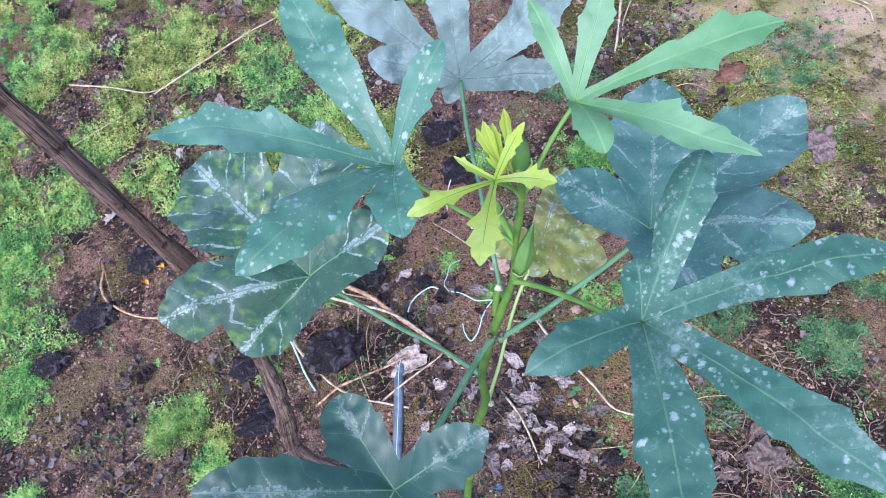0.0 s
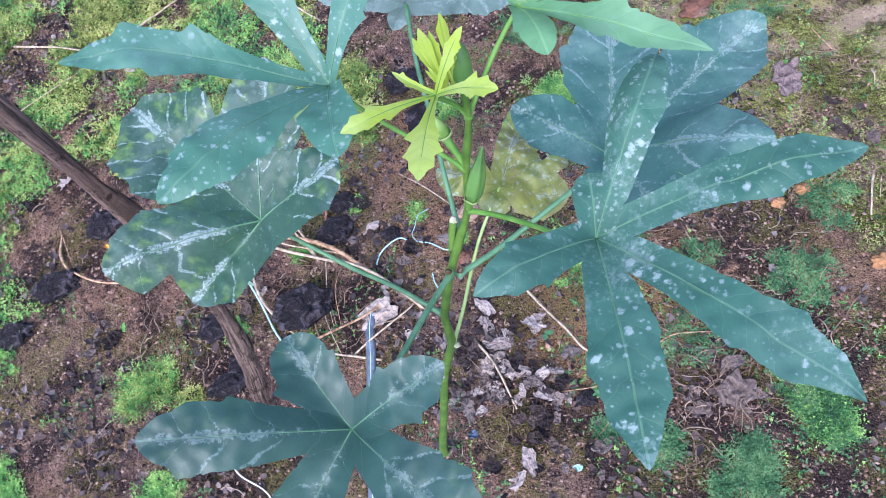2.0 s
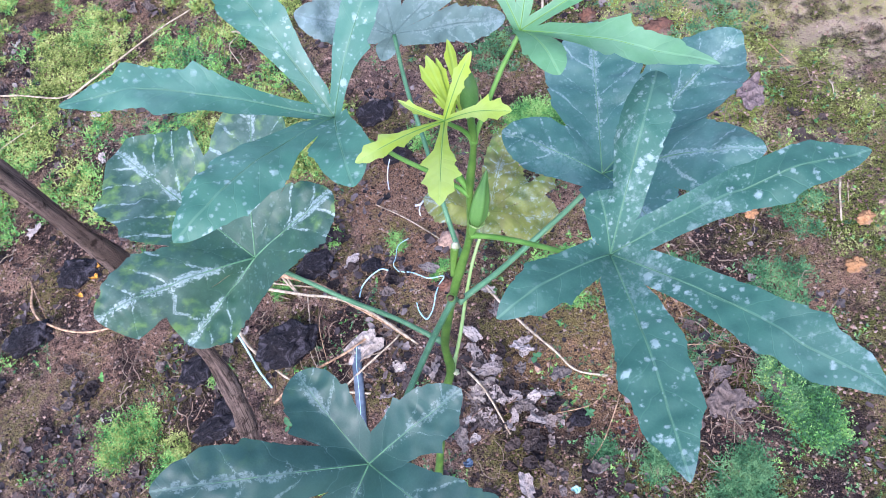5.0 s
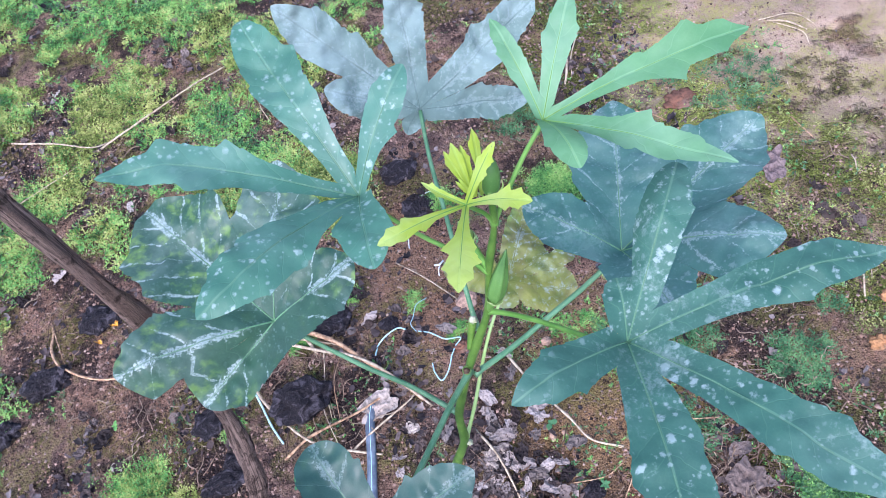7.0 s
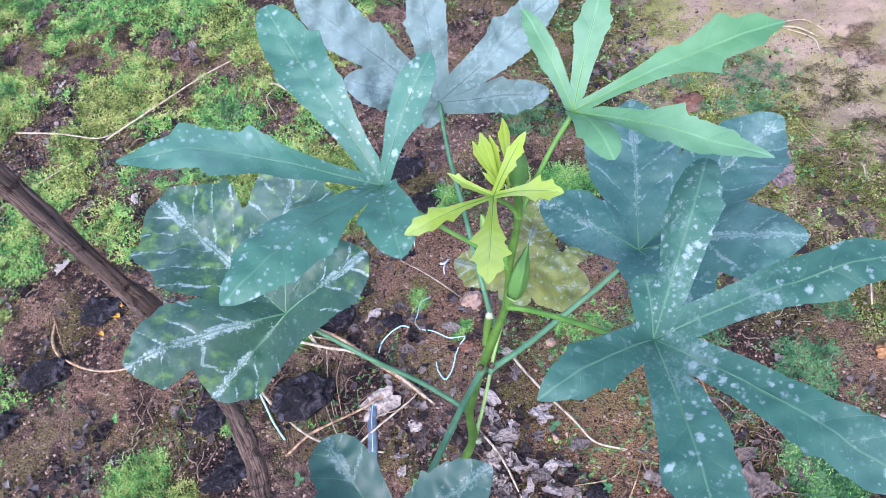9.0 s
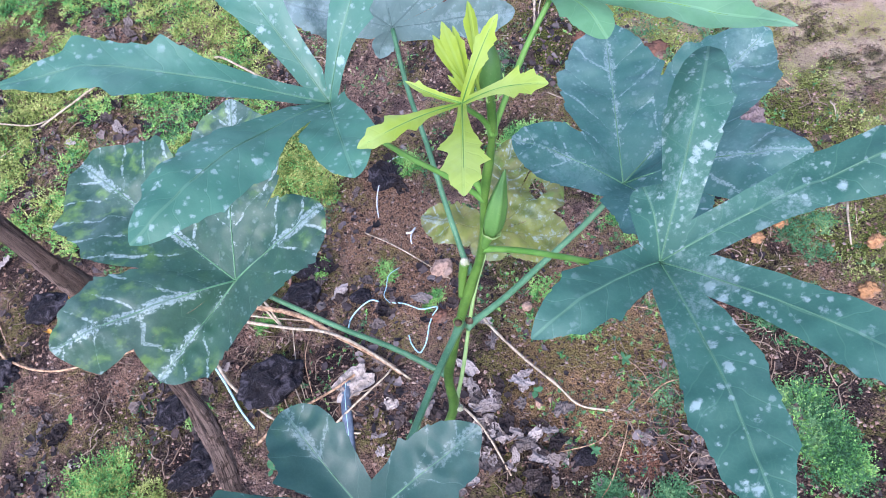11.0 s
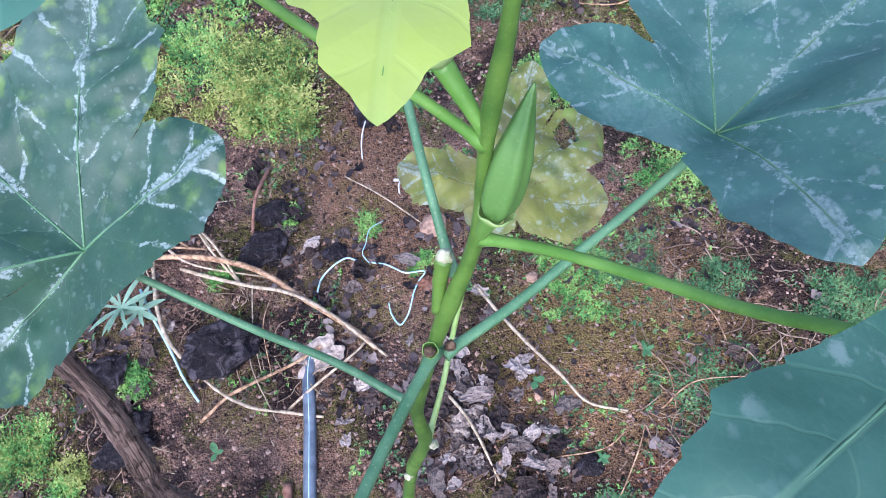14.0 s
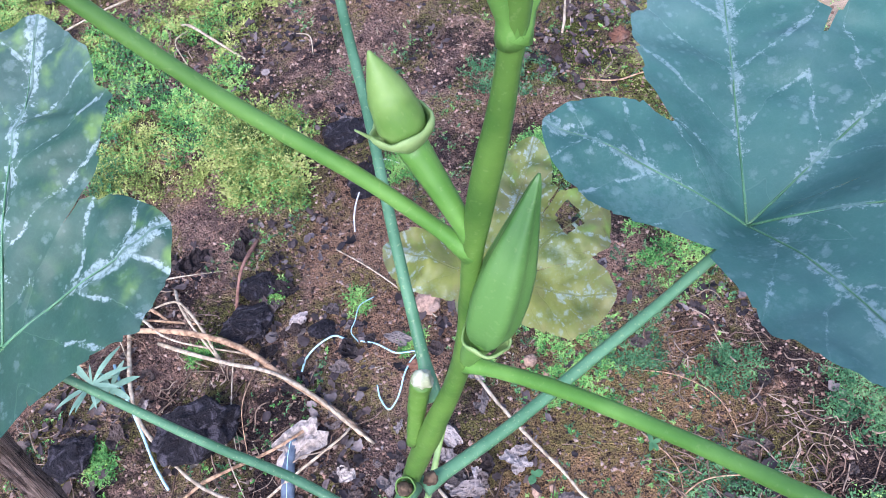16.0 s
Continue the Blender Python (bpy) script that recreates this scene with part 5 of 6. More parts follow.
# scattered leaf litter: shared meshes, one object each
LITTER = []
for i in range(7):
    mesh_ob = tagged(part("dead_leaf", crumpled(0.75 + 0.5 * (i % 3) / 2, i * 5.3, 0.72, 14), GREY_DEAD if i > 4 else DEAD), "grey shrivelled dead leaf on the soil" if i > 4 else "dark shrivelled dead leaf on the soil", "leaf", "dead leaves on the soil")
    LITTER.append(mesh_ob)
rnd = random.Random(4)
PILES = [(0.165, 0.490, 0.072, 95), (0.07, 0.57, 0.05, 4), (0.10, 0.745, 0.06, 6), (0.01, 0.800, 0.06, 5), (-0.01, 0.86, 0.05, 4), (-0.30, 0.72, 0.10, 4), (-0.22, 0.78, 0.06, 4), (-0.54, 1.10, 0.10, 4), (-0.57, 0.95, 0.07, 4),
         (-0.43, 1.30, 0.08, 4), (-0.25, 1.35, 0.10, 4), (-0.28, 0.50, 0.06, 4), (-0.52, 0.62, 0.10, 4), (0.20, 1.10, 0.06, 4), (0.27, 1.40, 0.12, 4), (0.60, 1.08, 0.10, 5), (0.58, 0.82, 0.08, 4), (0.48, 0.47, 0.10, 4),
         (0.40, 0.30, 0.08, 4), (0.62, 0.62, 0.10, 4), (0.05, 0.93, 0.08, 4), (-0.60, 1.45, 0.12, 4), (0.20, 0.98, 0.05, 4), (-0.52, 1.55, 0.09, 8), (-0.51, 1.64, 0.06, 4), (-0.62, 1.80, 0.08, 5), (-0.275, 1.37, 0.05, 5),
         (-0.40, 1.36, 0.05, 4), (-0.35, 1.21, 0.04, 4), (-0.08, 1.48, 0.05, 4), (-0.19, 1.60, 0.06, 4), (-0.24, 1.70, 0.06, 4), (-0.67, 1.33, 0.07, 5), (-0.48, 0.77, 0.06, 5), (-0.29, 0.46, 0.06, 4), (0.03, 0.60, 0.05, 4),
         (0.18, 1.08, 0.04, 4), (0.53, 0.30, 0.06, 4), (0.44, 0.33, 0.05, 4), (0.56, 0.41, 0.06, 4), (0.215, 0.40, 0.055, 22), (0.20, 0.33, 0.06, 16), (0.29, 0.29, 0.05, 8), (-0.44, 0.60, 0.06, 7), (-0.50, 0.70, 0.06, 6), (0.847, 0.688, 0.035, 7)]
used = set()
for px, py, pr, count in PILES:
    for _ in range(count):
        x, y, s = px + rnd.gauss(0, pr * 0.6), py + rnd.gauss(0, pr * 0.6), rnd.uniform(0.008, 0.021)
        k = rnd.randrange(3, 7) if count == 95 else rnd.choice((0, 1, 2, 3, 4, 0, 1, 2, 5))
        m = Matrix.Translation(rest(x, y, 0.001)) @ pose(0, 0, 0, rnd.gauss(0, 18), rnd.gauss(0, 18), rnd.uniform(0, 360))
        if k not in used:
            used.add(k)
            ob = LITTER[k]
            ob.matrix_basis = m @ Matrix.Scale(s, 4)
        else:
            ob = copy_thing(LITTER[k], m)
            ob.scale = (s, s, s)

def lump_bm(radii, seed):
    """A lump of black earth and rotten leaf, folded into sharp creases."""
    bm = bmesh.new()
    bmesh.ops.create_icosphere(bm, subdivisions=5, radius=1.0)
    shift = Vector((seed, seed * 0.7, 3.0))
    for v in bm.verts:
        p = v.co * 1.25 + shift
        near = noise.voronoi(p * 1.5)[0]
        small = noise.voronoi(p * 4.0)[0]
        k = 0.62 + 0.30 * noise.noise(p * 1.2) + 0.42 * near[0] + 0.16 * small[0] + 0.03 * noise.noise(p * 8)
        v.co = Vector((v.co.x * radii[0], v.co.y * radii[1], v.co.z * radii[2])) * k
    return bm


# clods, pebbles and brick-red lumps
for x, y, radii, mat, text, cat in (
    (-0.108, 0.696, (0.052, 0.038, 0.032), LUMP, "black crumpled lump of earth and rotten leaf", "clod"), (-0.258, 0.610, (0.044, 0.020, 0.016), LUMP, "black flat earth clod beside the vine", "clod"),
    (-0.262, 0.716, (0.030, 0.026, 0.012), LUMP, "black crumbling lump of rotten leaf", "clod"), (-0.235, 0.640, (0.020, 0.018, 0.012), LUMP, "small black lump of earth", "clod"),
    (-0.552, 0.908, (0.050, 0.030, 0.020), LUMP, "black flat lump of earth", "clod"), (-0.440, 0.998, (0.042, 0.030, 0.018), LUMP, "dark lump of earth beside the vine", "clod"), (-0.645, 0.84, (0.040, 0.026, 0.014), LUMP, "black lump of rotten leaf", "clod"),
    (0.075, 0.775, (0.018, 0.014, 0.007), LUMP, "dark flat lump of earth", "clod"), (-0.020, 0.818, (0.036, 0.026, 0.014), LUMP, "black lump of rotten leaves", "clod"), (0.183, 1.081, (0.040, 0.028, 0.010), LUMP, "flat black mat of rotten leaves", "clod"),
    (0.192, 0.985, (0.034, 0.030, 0.009), LUMP, "flat black mat of rotten leaves", "clod"), (0.007, 0.867, (0.030, 0.020, 0.012), LUMP, "black lump of rotten leaves", "clod"), (0.290, 0.398, (0.016, 0.014, 0.008), LUMP, "small black lump of earth", "clod"),
    (0.313, 0.646, (0.0085, 0.0075, 0.006), STONE, "small smooth pinkish round pebble", "pebble"), (0.262, 0.494, (0.005, 0.007, 0.004), STONE, "small tan pebble on soil", "pebble"), (0.281, 0.492, (0.004, 0.005, 0.003), STONE, "small tan pebble on soil", "pebble"),
    (0.742, 1.008, (0.026, 0.020, 0.006), BRICK, "brick-red lump of crumbly earth", "clod"), (0.779, 0.448, (0.014, 0.012, 0.010), ORANGE, "orange lump of crumbly earth", "clod"),
    (0.840, 0.511, (0.012, 0.010, 0.008), ORANGE, "orange lump of crumbly earth", "clod"), (0.733, 0.599, (0.012, 0.009, 0.007), ORANGE, "orange lump of crumbly earth", "clod"), (0.689, 0.592, (0.010, 0.008, 0.007), ORANGE, "orange lump of crumbly earth", "clod"),
    (0.643, 1.103, (0.014, 0.012, 0.010), BRICK, "brick-red stone on the soil", "stone"), (0.215, 0.765, (0.018, 0.016, 0.010), STONE, "tan crumbly lump of earth", "clod"), (0.18, 0.688, (0.013, 0.011, 0.007), BRICK, "dark red lump of earth", "clod")):
    ob = tagged(part("clod" if cat == "clod" else cat, lump_bm(radii, x * 13 + y * 7) if mat is LUMP else blob_bm(radii, 0.32 if mat is STONE else 0.55, 1.4 if mat is STONE else 2.2, x * 13 + y * 7, 4), mat), text, cat, "clods and stones")
    ob.location = rest(x, y, radii[2] * 0.45)


# ---- stuff on the soil: weeds, crumbs, scraps ----
def weed_stuff(name, plants, material, label):
    """Small feathery plants in one mesh: a few shoots each, set with pairs of folded leaflets; plants: (x, y, leaflet size, height, count)."""
    verts, faces = [], []
    rnd = random.Random(len(name) * 7 + len(plants))
    for x, y, size, tall, count in plants:
        gz = ground_height(x, y)
        lean = rnd.uniform(0, 6.28)
        size, count = size * 1.12, max(4, int(count * 1.2))
        shoots = max(1, count // 5)
        for h in range(shoots):
            turn = lean + h * 6.28 / shoots + rnd.gauss(0, 0.4)
            steep = rnd.uniform(0.25, 1.25)
            reach = rnd.uniform(0.6, 1.25) * (tall + size * 1.5)
            ox, oy, oz = math.cos(turn) * math.cos(steep) * reach, math.sin(turn) * math.cos(steep) * reach, math.sin(steep) * tall * rnd.uniform(0.6, 1.2)
            many = max(3, count // shoots)
            for k in range(many):
                q = (k + 1) / many
                a = turn + (0.9 if k % 2 else -0.9) * (1.15 - q) + rnd.gauss(0, 0.25)
                s = size * rnd.uniform(0.75, 1.25) * (1.15 - 0.45 * q)
                pitch, roll = rnd.gauss(0.25, 0.4), rnd.gauss(0, 0.4)
                ca, sa, cp, sp = math.cos(a), math.sin(a), math.cos(pitch), math.sin(pitch)
                cx, cy, cz = x + ox * q, y + oy * q, gz + 0.001 + oz * q
                b = len(verts)
                shape = ((0.0, 0.0, 0.0), (0.50, 0.25, 0.10), (1.05, 0.0, 0.0), (0.50, -0.25, 0.10)) if k % 3 == 0 else ((0.0, 0.0, 0.0), (0.78, 0.48, 0.10), (0.60, 0.0, 0.0), (0.78, -0.48, 0.10))
                for u, v, w in shape:
                    du, dv, dz = u * s * cp, v * s, u * s * sp + w * s + v * s * roll
                    verts.append((cx + du * ca - dv * sa, cy + du * sa + dv * ca, cz + dz))
                faces.append((b, b + 2, b + 1))
                faces.append((b, b + 3, b + 2))
    mesh = bpy.data.meshes.new(name)
    mesh.from_pydata(verts, [], faces)
    mesh.materials.append(material)
    return tagged(new(name, mesh), label, "weeds", kind="stuff")


def clump(x, y, rx, ry, n, size, tall, rnd, turn=0.0):
    """Plants crowded into a mound with a ragged edge, tallest in the middle."""
    out = []
    while len(out) < n:
        a, b = rnd.uniform(-1, 1), rnd.uniform(-1, 1)
        u, v = a * rx, b * ry
        px, py = x + u * math.cos(turn) - v * math.sin(turn), y + u * math.sin(turn) + v * math.cos(turn)
        r = math.hypot(a, b) + 0.85 * noise.noise(Vector((px * 19, py * 19, 3))) + 0.75 * noise.noise(Vector((px * 52, py * 52, 5)))
        if r > 0.78 and rnd.random() > 0.06:
            continue
        out.append((px, py, size * rnd.uniform(0.7, 1.3), tall * (1.25 - 0.9 * min(1.0, max(0.0, r))) * rnd.uniform(0.6, 1.2), rnd.randint(14, 24)))
    return out


rnd = random.Random(11)
yellow, green, dark = [], [], []
yellow += clump(0.04, 1.09, 0.100, 0.085, 620, 0.0050, 0.040, rnd, -0.4)
green += clump(0.05, 1.08, 0.095, 0.080, 180, 0.0048, 0.040, rnd, -0.4)
yellow += clump(-0.15, 1.16, 0.11, 0.09, 300, 0.0036, 0.02, rnd)
green += clump(0.45, 0.93, 0.070, 0.045, 330, 0.0040, 0.024, rnd, -0.5)
green += clump(0.55, 0.71, 0.070, 0.050, 110, 0.0036, 0.010, rnd, -0.5)
green += clump(0.365, 0.62, 0.055, 0.075, 130, 0.0035, 0.009, rnd, -0.3)
green += clump(-0.405, 0.655, 0.052, 0.044, 230, 0.0040, 0.030, rnd)
yellow += clump(-0.400, 0.650, 0.050, 0.044, 170, 0.0038, 0.032, rnd)
green += clump(-0.80, 1.03, 0.16, 0.22, 900, 0.0042, 0.028, rnd)
green += clump(-0.745, 0.80, 0.10, 0.09, 320, 0.0040, 0.022, rnd)
dark += clump(0.455, 0.225, 0.048, 0.045, 340, 0.0040, 0.026, rnd)
dark += clump(0.592, 0.300, 0.042, 0.080, 420, 0.0040, 0.026, rnd)
green += clump(0.597, 0.295, 0.040, 0.070, 240, 0.0038, 0.028, rnd)
dark += clump(0.362, 0.300, 0.026, 0.022, 110, 0.0040, 0.020, rnd)
dark += clump(0.300, 0.345, 0.015, 0.015, 50, 0.0038, 0.016, rnd)
green += clump(-0.350, 0.555, 0.030, 0.045, 150, 0.0038, 0.022, rnd)
green += clump(-0.405, 0.475, 0.045, 0.032, 190, 0.0038, 0.020, rnd)
green += clump(-0.69, 0.57, 0.05, 0.05, 220, 0.0038, 0.020, rnd)
yellow += clump(-0.33, 0.60, 0.025, 0.030, 60, 0.0036, 0.014, rnd)
dark += clump(0.46, 0.43, 0.075, 0.060, 110, 0.0038, 0.014, rnd, 0.5)
dark += clump(0.44, 0.62, 0.050, 0.040, 70, 0.0036, 0.012, rnd)
dark += clump(0.52, 0.55, 0.050, 0.040, 70, 0.0036, 0.012, rnd)
dark += clump(0.66, 0.47, 0.060, 0.050, 150, 0.0038, 0.016, rnd)
dark += clump(0.76, 0.57, 0.050, 0.050, 90, 0.0038, 0.014, rnd)
dark += clump(0.83, 0.97, 0.085, 0.060, 95, 0.0036, 0.010, rnd, -0.4)
dark += clump(0.79, 1.07, 0.080, 0.060, 60, 0.0034, 0.009, rnd)
dark += clump(0.45, 1.10, 0.070, 0.050, 120, 0.0036, 0.014, rnd)
dark += clump(0.903, 1.037, 0.050, 0.045, 42, 0.0034, 0.008, rnd)
green += clump(0.02, 0.86, 0.02, 0.02, 33, 0.0034, 0.012, rnd)
green += clump(0.13, 0.80, 0.015, 0.020, 36, 0.0030, 0.010, rnd)
green += clump(0.185, 0.72, 0.022, 0.015, 40, 0.0032, 0.010, rnd)
green += clump(-0.08, 0.80, 0.022, 0.015, 40, 0.0034, 0.014, rnd)
green += clump(-0.23, 0.69, 0.025, 0.035, 60, 0.0032, 0.012, rnd)
green += clump(0.235, 0.99, 0.030, 0.025, 70, 0.0034, 0.014, rnd)
# carpet on the far and left side, in patches
for _ in range(98000):
    x, y = rnd.uniform(-1.7, 0.6), rnd.uniform(0.45, 3.2)
    m = noise.noise(Vector((x * 5.5, y * 5.5, 1))) + 0.75 * noise.noise(Vector((x * 14, y * 14, 2))) + 0.70 * noise.noise(Vector((x * 38, y * 38, 2)))
    start = float(np.interp(x, (-0.95, -0.70, -0.52, -0.36, 0.02, 0.10, 0.35), (0.72, 0.78, 0.94, 1.00, 1.02, 1.28, 1.45)))
    thin = math.hypot(max(0.0, -0.85 - x) / 0.8, max(0.0, y - 2.05) / 1.1, max(0.0, x - 0.25) / 0.3) + 0.45 * noise.noise(Vector((x * 2.5, y * 2.5, 7)))
    if rnd.random() < thin:
        continue
    edge = smooth01((y - start + 0.16 * noise.noise(Vector((x * 7, y * 7, 4)))) / 0.22)
    heap = max(0.95 - math.hypot(x - px, y - py) / pr for px, py, pr, count in PILES)
    if m + 0.42 * edge - 1.1 * max(0.0, heap) < 0.22 or rnd.random() > edge:
        continue
    kind = noise.noise(Vector((x * 3, y * 3, 8))) + 0.6 * noise.noise(Vector((x * 11, y * 11, 6))) + rnd.gauss(0, 0.25)
    (yellow if kind > 0.10 else green if kind > -0.5 else dark).append((x, y, rnd.uniform(0.0038, 0.0064), (0.007 + 0.036 * smooth01(m + 0.42 * edge - 0.30)) * rnd.uniform(0.5, 1.1), rnd.randint(11, 19)))
# thin scatter of seedlings elsewhere
for _ in range(9000):
    x, y = rnd.uniform(-0.6, 1.1), rnd.uniform(0.1, 1.4)
    m = noise.noise(Vector((x * 8, y * 8, 5)))
    if m < (0.30 if x > 0.75 else 0.04 if x > 0.25 else 0.20):
        continue
    (dark if rnd.random() < 0.6 else green).append((x, y, rnd.uniform(0.0022, 0.0046), rnd.uniform(0.003, 0.010), rnd.randint(6, 11)))
# short moss and pale seedlings along the rim of the bare path
for _ in range(16000):
    x, y = rnd.uniform(0.55, 1.05), rnd.uniform(0.42, 1.10)
    rim = 0.33 + ((x - 2.36) / 1.80) ** 2 + ((y - 1.15) / 1.10) ** 2 + 0.22 * noise.noise(Vector((x * 6, y * 6, 3)))
    cover = noise.noise(Vector((x * 11, y * 11, 8))) + 0.6 * noise.noise(Vector((x * 40, y * 40, 8)))
    if not 0.96 < rim < 1.45 or cover < (-0.05 if rim > 1.06 else 0.32):
        continue
    if rnd.random() < 0.06:
        (dark if rnd.random() < 0.5 else green).append((x, y, rnd.uniform(0.0026, 0.0042), rnd.uniform(0.003, 0.007), rnd.randint(5, 8)))
    else:
        yellow.append((x, y, rnd.uniform(0.0012, 0.0021), rnd.uniform(0.001, 0.003), rnd.randint(6, 9)))
weed_stuff("yellow_weeds", yellow, WEED_YELLOW, "yellow-green low weeds matted over the soil")
weed_stuff("green_weeds", green, WEED_GREEN, "bright green small-leaved weed clumps")
weed_stuff("seedling_weeds", dark, WEED_DARK, "tiny blue-green seedlings scattered on the soil")


def scrap_stuff(name, count, box, sizes, material, label, category, flat=1.0, long=1.0, seed=1, keep=None):
    """Loose uneven crumbs: low six-sided lumps in one mesh."""
    rnd = random.Random(seed)
    verts, faces = [], []
    for _ in range(count):
        x, y = rnd.uniform(box[0], box[1]), rnd.uniform(box[2], box[3])
        if keep and not keep(x, y):
            continue
        s = sizes[0] + (sizes[1] - sizes[0]) * rnd.random() ** 2.2
        gz = ground_height(x, y) + s * flat * 0.25
        a = rnd.uniform(0, 6.28)
        b = len(verts)
        tilt = rnd.gauss(0, 0.25)
        for u, v, w in ((1, 0, 0), (0, 1, 0), (-1, 0, 0), (0, -1, 0), (0.1, 0.1, 1), (0, 0, -0.6)):
            j = rnd.uniform(0.7, 1.3)
            du, dv = u * s * long * j, v * s * j
            verts.append((x + du * math.cos(a) - dv * math.sin(a), y + du * math.sin(a) + dv * math.cos(a), gz + w * s * flat * j + du * tilt))
        for t in ((0, 1, 4), (1, 2, 4), (2, 3, 4), (3, 0, 4), (1, 0, 5), (2, 1, 5), (3, 2, 5), (0, 3, 5)):
            faces.append(tuple(b + k for k in t))
    mesh = bpy.data.meshes.new(name)
    mesh.from_pydata(verts, [], faces)
    mesh.materials.append(material)
    return tagged(new(name, mesh), label, category, kind="stuff")


scrap_stuff("soil_crumbs", 84000, (-0.75, 1.1, 0.12, 1.7), (0.0008, 0.0034), CRUMB, "reddish and dark soil crumbs", "soil", 0.8, 1.1, 3,
            lambda x, y: 0.33 + ((x - 2.36) / 1.80) ** 2 + ((y - 1.15) / 1.10) ** 2 + 0.4 * noise.noise(Vector((x * 9, y * 9, 4))) > (1.15 if math.sin(x * 9000) < 0.5 else 0.2))
scrap_stuff("dry_chaff", 9000, (-0.75, 1.15, 0.12, 1.8), (0.0004, 0.0010), CHAFF, "short bits of dry straw and chaff", "chaff", 0.5, 10.0, 5)


def litter_amount(x, y):
    heap = max(1.1 - math.hypot(x - px, y - py) / pr for px, py, pr, count in PILES)
    return 0.60 * max(0.0, heap) + noise.noise(Vector((x * 6.5, y * 6.5, 12))) + 0.4 * noise.noise(Vector((x * 20, y * 20, 2))) - (0.0 if x < 0.75 else 0.4)


def litter_stuff(name, count, box, sizes, material, label, seed):
    """Broken bits of rotten leaf: small curled sheets in one mesh."""
    rnd = random.Random(seed)
    verts, faces = [], []
    for _ in range(count):
        x, y = rnd.uniform(box[0], box[1]), rnd.uniform(box[2], box[3])
        if litter_amount(x, y) + rnd.gauss(0, 0.15) < 0.32:
            continue
        s = sizes[0] + (sizes[1] - sizes[0]) * rnd.random() ** 2.0
        gz = ground_height(x, y) + 0.001 + 0.006 * rnd.random() ** 3
        a, bend, tilt, lift = rnd.uniform(0, 6.28), rnd.uniform(-0.2, 0.9), rnd.gauss(0, 0.3), rnd.gauss(0, 0.3)
        b = len(verts)
        slim, twist = rnd.uniform(0.4, 0.9), rnd.uniform(0, 50)
        for i in range(5):
            for j in range(5):
                u, v = i / 2 - 1, j / 2 - 1
                rim = max(abs(u), abs(v))
                ang = math.atan2(v, u)
                reach = rim / (math.hypot(u, v) or 1) * (0.80 + 0.45 * noise.noise(Vector((math.cos(ang) * 1.8, math.sin(ang) * 1.8, twist))))
                u, v = u * reach, v * reach * slim
                z = bend * v * v * 1.6 + tilt * u + lift * v + 0.30 * noise.noise(Vector((u * 1.7, v * 1.7, twist))) + 0.12 * noise.noise(Vector((u * 4, v * 4, twist)))
                verts.append((x + s * (u * math.cos(a) - v * math.sin(a)), y + s * (u * math.sin(a) + v * math.cos(a)), gz + s * (z + 0.12)))
        for i in range(4):
            for j in range(4):
                k = b + i * 5 + j
                faces.append((k, k + 5, k + 6, k + 1))
    mesh = bpy.data.meshes.new(name)
    mesh.from_pydata(verts, [], faces)
    mesh.materials.append(material)
    for f in mesh.polygons:
        f.use_smooth = True
    return tagged(new(name, mesh), label, "leaf litter", kind="stuff")


litter_stuff("leaf_scraps", 36000, (-0.85, 1.1, 0.10, 2.1), (0.0020, 0.0105), DEAD_STUFF, "dark scraps of broken dead leaves", 7)


def wiry_stuff(name, patches, material, label, seed):
    """Tangles of thin dead stems in one mesh."""
    rnd = random.Random(seed)
    bm = bmesh.new()
    for px, py, pr, count in patches:
        for _ in range(count):
            x, y, a = px + rnd.gauss(0, pr * 0.5), py + rnd.gauss(0, pr * 0.5), rnd.uniform(0, 6.28)
            step, pts = rnd.uniform(0.006, 0.016), []
            for i in range(5):
                pts.append(tuple(rest(x, y, 0.001 + 0.010 * rnd.random())))
                x, y, a = x + step * math.cos(a), y + step * math.sin(a), a + rnd.gauss(0, 0.45)
            tube_bm(pts, rnd.uniform(0.0004, 0.0011), 2, 4, bm=bm)
    return tagged(part(name, bm, material), label, "dead stems", kind="stuff")


WIRE = island_material("wiry_dead_stems", [(0.05, 0.035, 0.03), (0.20, 0.13, 0.095), (0.42, 0.33, 0.25), (0.13, 0.08, 0.065), (0.30, 0.24, 0.17)], rough=0.9)
wiry_stuff("wiry_stems", [(0.57, 0.40, 0.12, 70), (0.40, 0.385, 0.08, 40), (0.46, 0.46, 0.10, 40), (0.50, 0.58, 0.12, 30), (-0.10, 0.80, 0.10, 40), (-0.02, 0.66, 0.12, 30), (-0.35, 0.85, 0.15, 40), (0.60, 0.98, 0.14, 30), (-0.28, 0.55, 0.14, 30),
                          (-0.03, 1.40, 0.10, 25), (0.70, 0.62, 0.14, 25), (0.17, 0.45, 0.08, 20), (0.42, 0.30, 0.10, 45), (0.52, 0.36, 0.10, 45), (0.62, 0.44, 0.12, 35), (-0.45, 0.62, 0.15, 40), (-0.35, 0.75, 0.12, 30), (-0.55, 1.20, 0.25, 60), (0.80, 0.75, 0.20, 40)], WIRE, "tangle of thin brown dead weed stems", 9)

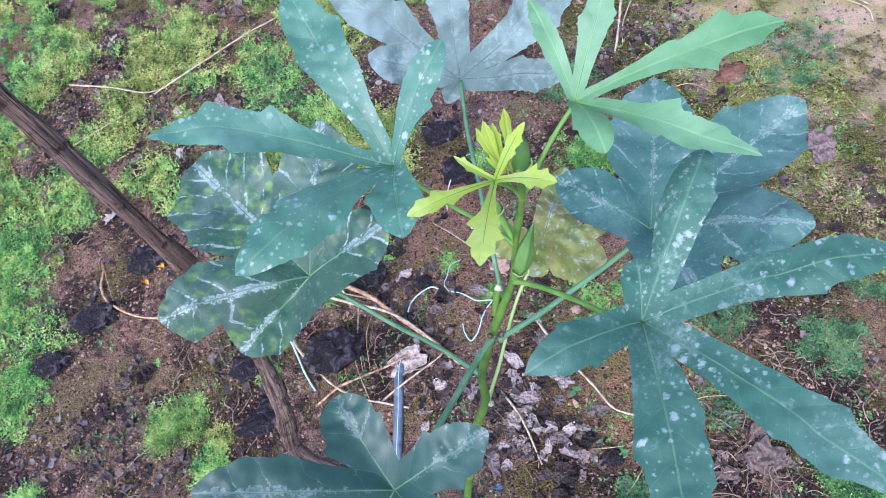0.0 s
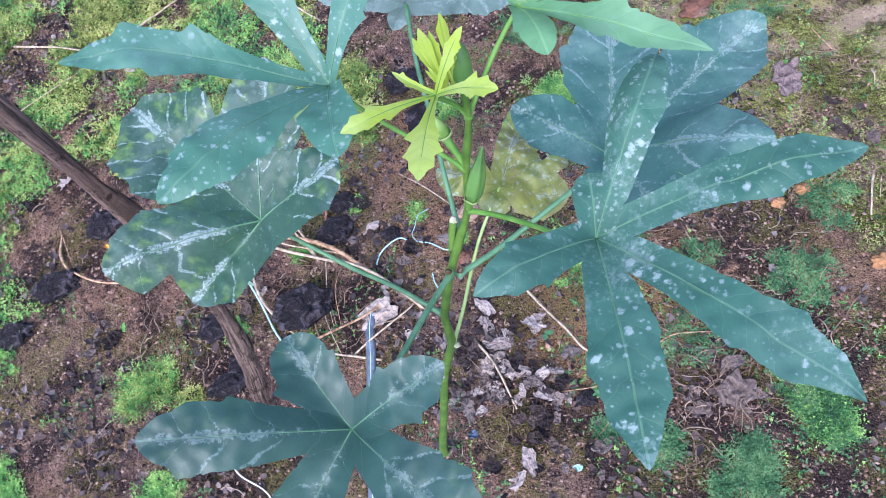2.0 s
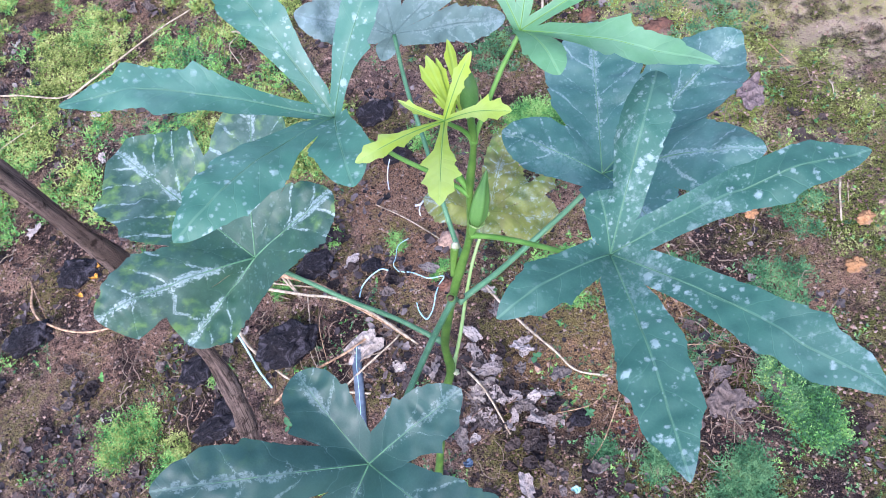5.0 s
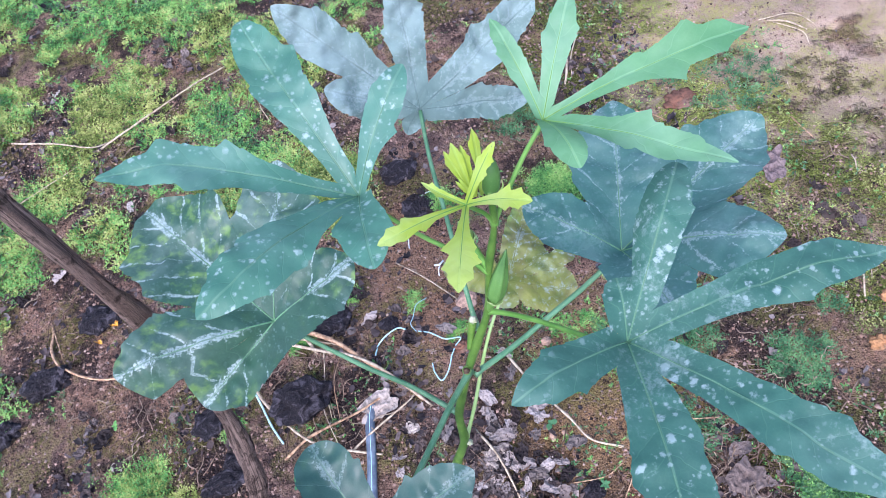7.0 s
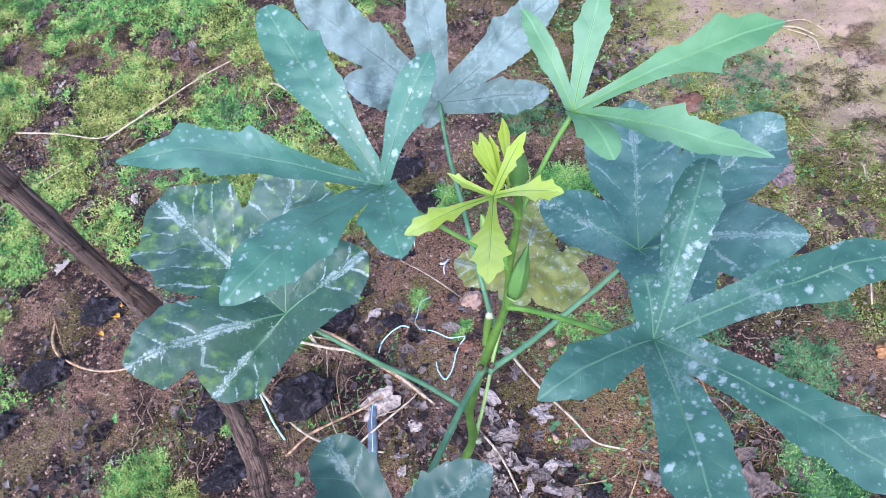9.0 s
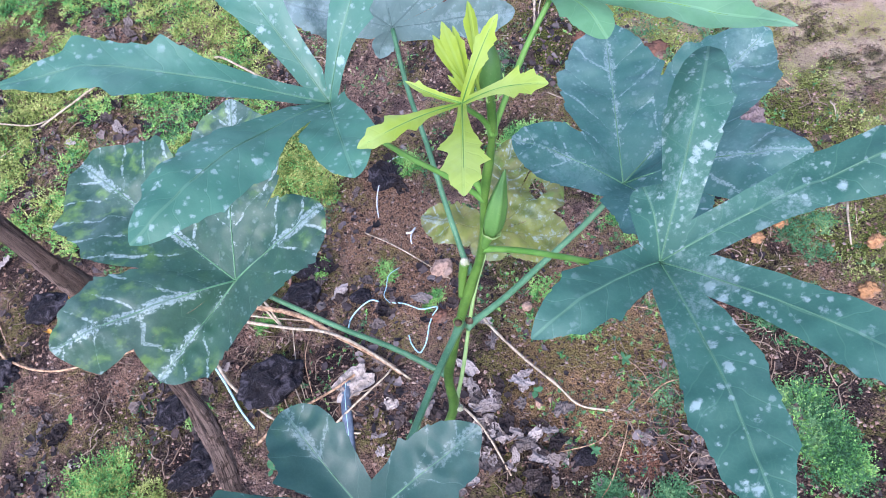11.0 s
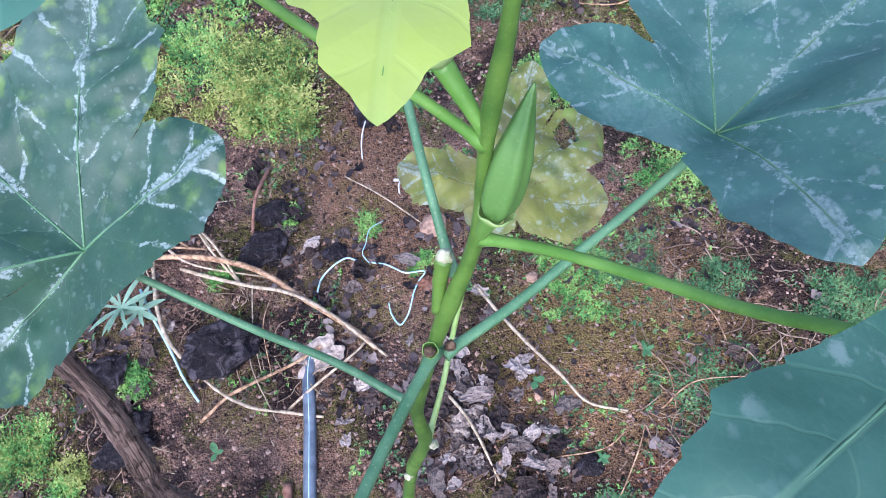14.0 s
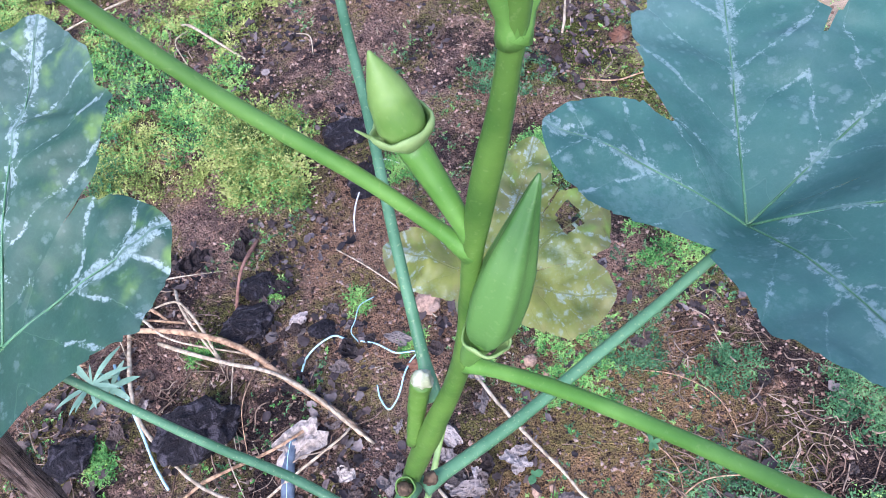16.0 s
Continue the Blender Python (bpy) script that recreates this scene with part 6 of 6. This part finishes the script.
# bright scraps
for x, y, s, col, text in ((0.107, 0.400, 0.010, "blue", "small dark blue plastic scrap"), (0.239, 0.307, 0.009, "turquoise", "small faded turquoise plastic scrap"), (-0.412, 0.975, 0.011, "orange", "orange-yellow flake of dry fungus"), (-0.403, 0.993, 0.008, "orange", "orange-yellow flake of dry fungus"), (-0.443, 0.949, 0.009, "orange", "orange-yellow flake of dry fungus")):
    mat = stalk_material(col + "_flake", *{"blue": ((0.03, 0.055, 0.10), (0.07, 0.12, 0.19)), "turquoise": ((0.24, 0.46, 0.43), (0.36, 0.58, 0.54)), "orange": ((0.45, 0.20, 0.02), (0.75, 0.42, 0.06))}[col], scale=200, rough=0.7, speck=0.0)
    ob = tagged(part("flake", crumpled(s, x * 77, 1.0, 10), mat), text, "fungus" if col == "orange" else "plastic scrap")
    ob.location = rest(x, y, 0.006)


# ---- single seedlings ----
def seedling(x, y, size, leaves, label, tall=0.012, slim=0.45, mat=WEED_GREEN, tilt=0.35):
    root = tagged(new("seedling"), label, "seedling", "seedlings on the soil")
    root.location = rest(x, y)
    part("stalk", tube_bm([(0, 0, -0.002), (0.0005, 0, tall * 0.5), (0, 0, tall)], 0.0008, 4, 6), PETIOLE_GREEN, root)
    for k in range(leaves):
        a = k * 2 * math.pi / leaves + 0.4 * math.sin(k * 5)
        s = size * (0.8 + 0.3 * math.sin(k * 3.3 + x * 50))
        bm = bmesh.new()
        rows = []
        for i in range(9):
            q = i / 8
            w = slim * s * math.sin(math.pi * min(1, q * 0.92 + 0.06)) ** 0.8 * 0.5
            rows.append([bm.verts.new((q * s, v * w, tall + tilt * q * s - 0.6 * tilt * q * q * s + 0.12 * abs(v) * w)) for v in (-1, -0.5, 0, 0.5, 1)])
        for r0, r1 in zip(rows, rows[1:]):
            for i in range(4):
                bm.faces.new((r0[i], r0[i + 1], r1[i + 1], r1[i]))
        bmesh.ops.rotate(bm, verts=bm.verts, cent=(0, 0, 0), matrix=Matrix.Rotation(a, 3, "Z"))
        part("leaf", bm, mat, root)
    return root


seedling(0.266, 0.511, 0.011, 3, "small three-leaved green seedling", 0.008, 0.8, WEED_DARK)
seedling(-0.225, 0.800, 0.052, 15, "grey-green rosette weed with narrow leaves", 0.022, 0.13, WEED_GREY, 0.6)
seedling(-0.205, 0.790, 0.040, 11, "grey-green rosette weed with narrow leaves", 0.014, 0.22, WEED_GREY, 0.4)
seedling(-0.139, 0.565, 0.016, 3, "small green seedling with broad leaves", 0.008, 0.6, WEED_DARK)
seedling(0.305, 0.40, 0.010, 6, "small bushy green seedling", 0.010, 0.5, WEED_DARK)
seedling(-0.428, 0.775, 0.010, 4, "small green seedling with leaves", 0.010, 0.6)
seedling(0.405, 0.50, 0.010, 7, "small bushy green seedling", 0.010, 0.5, WEED_DARK)
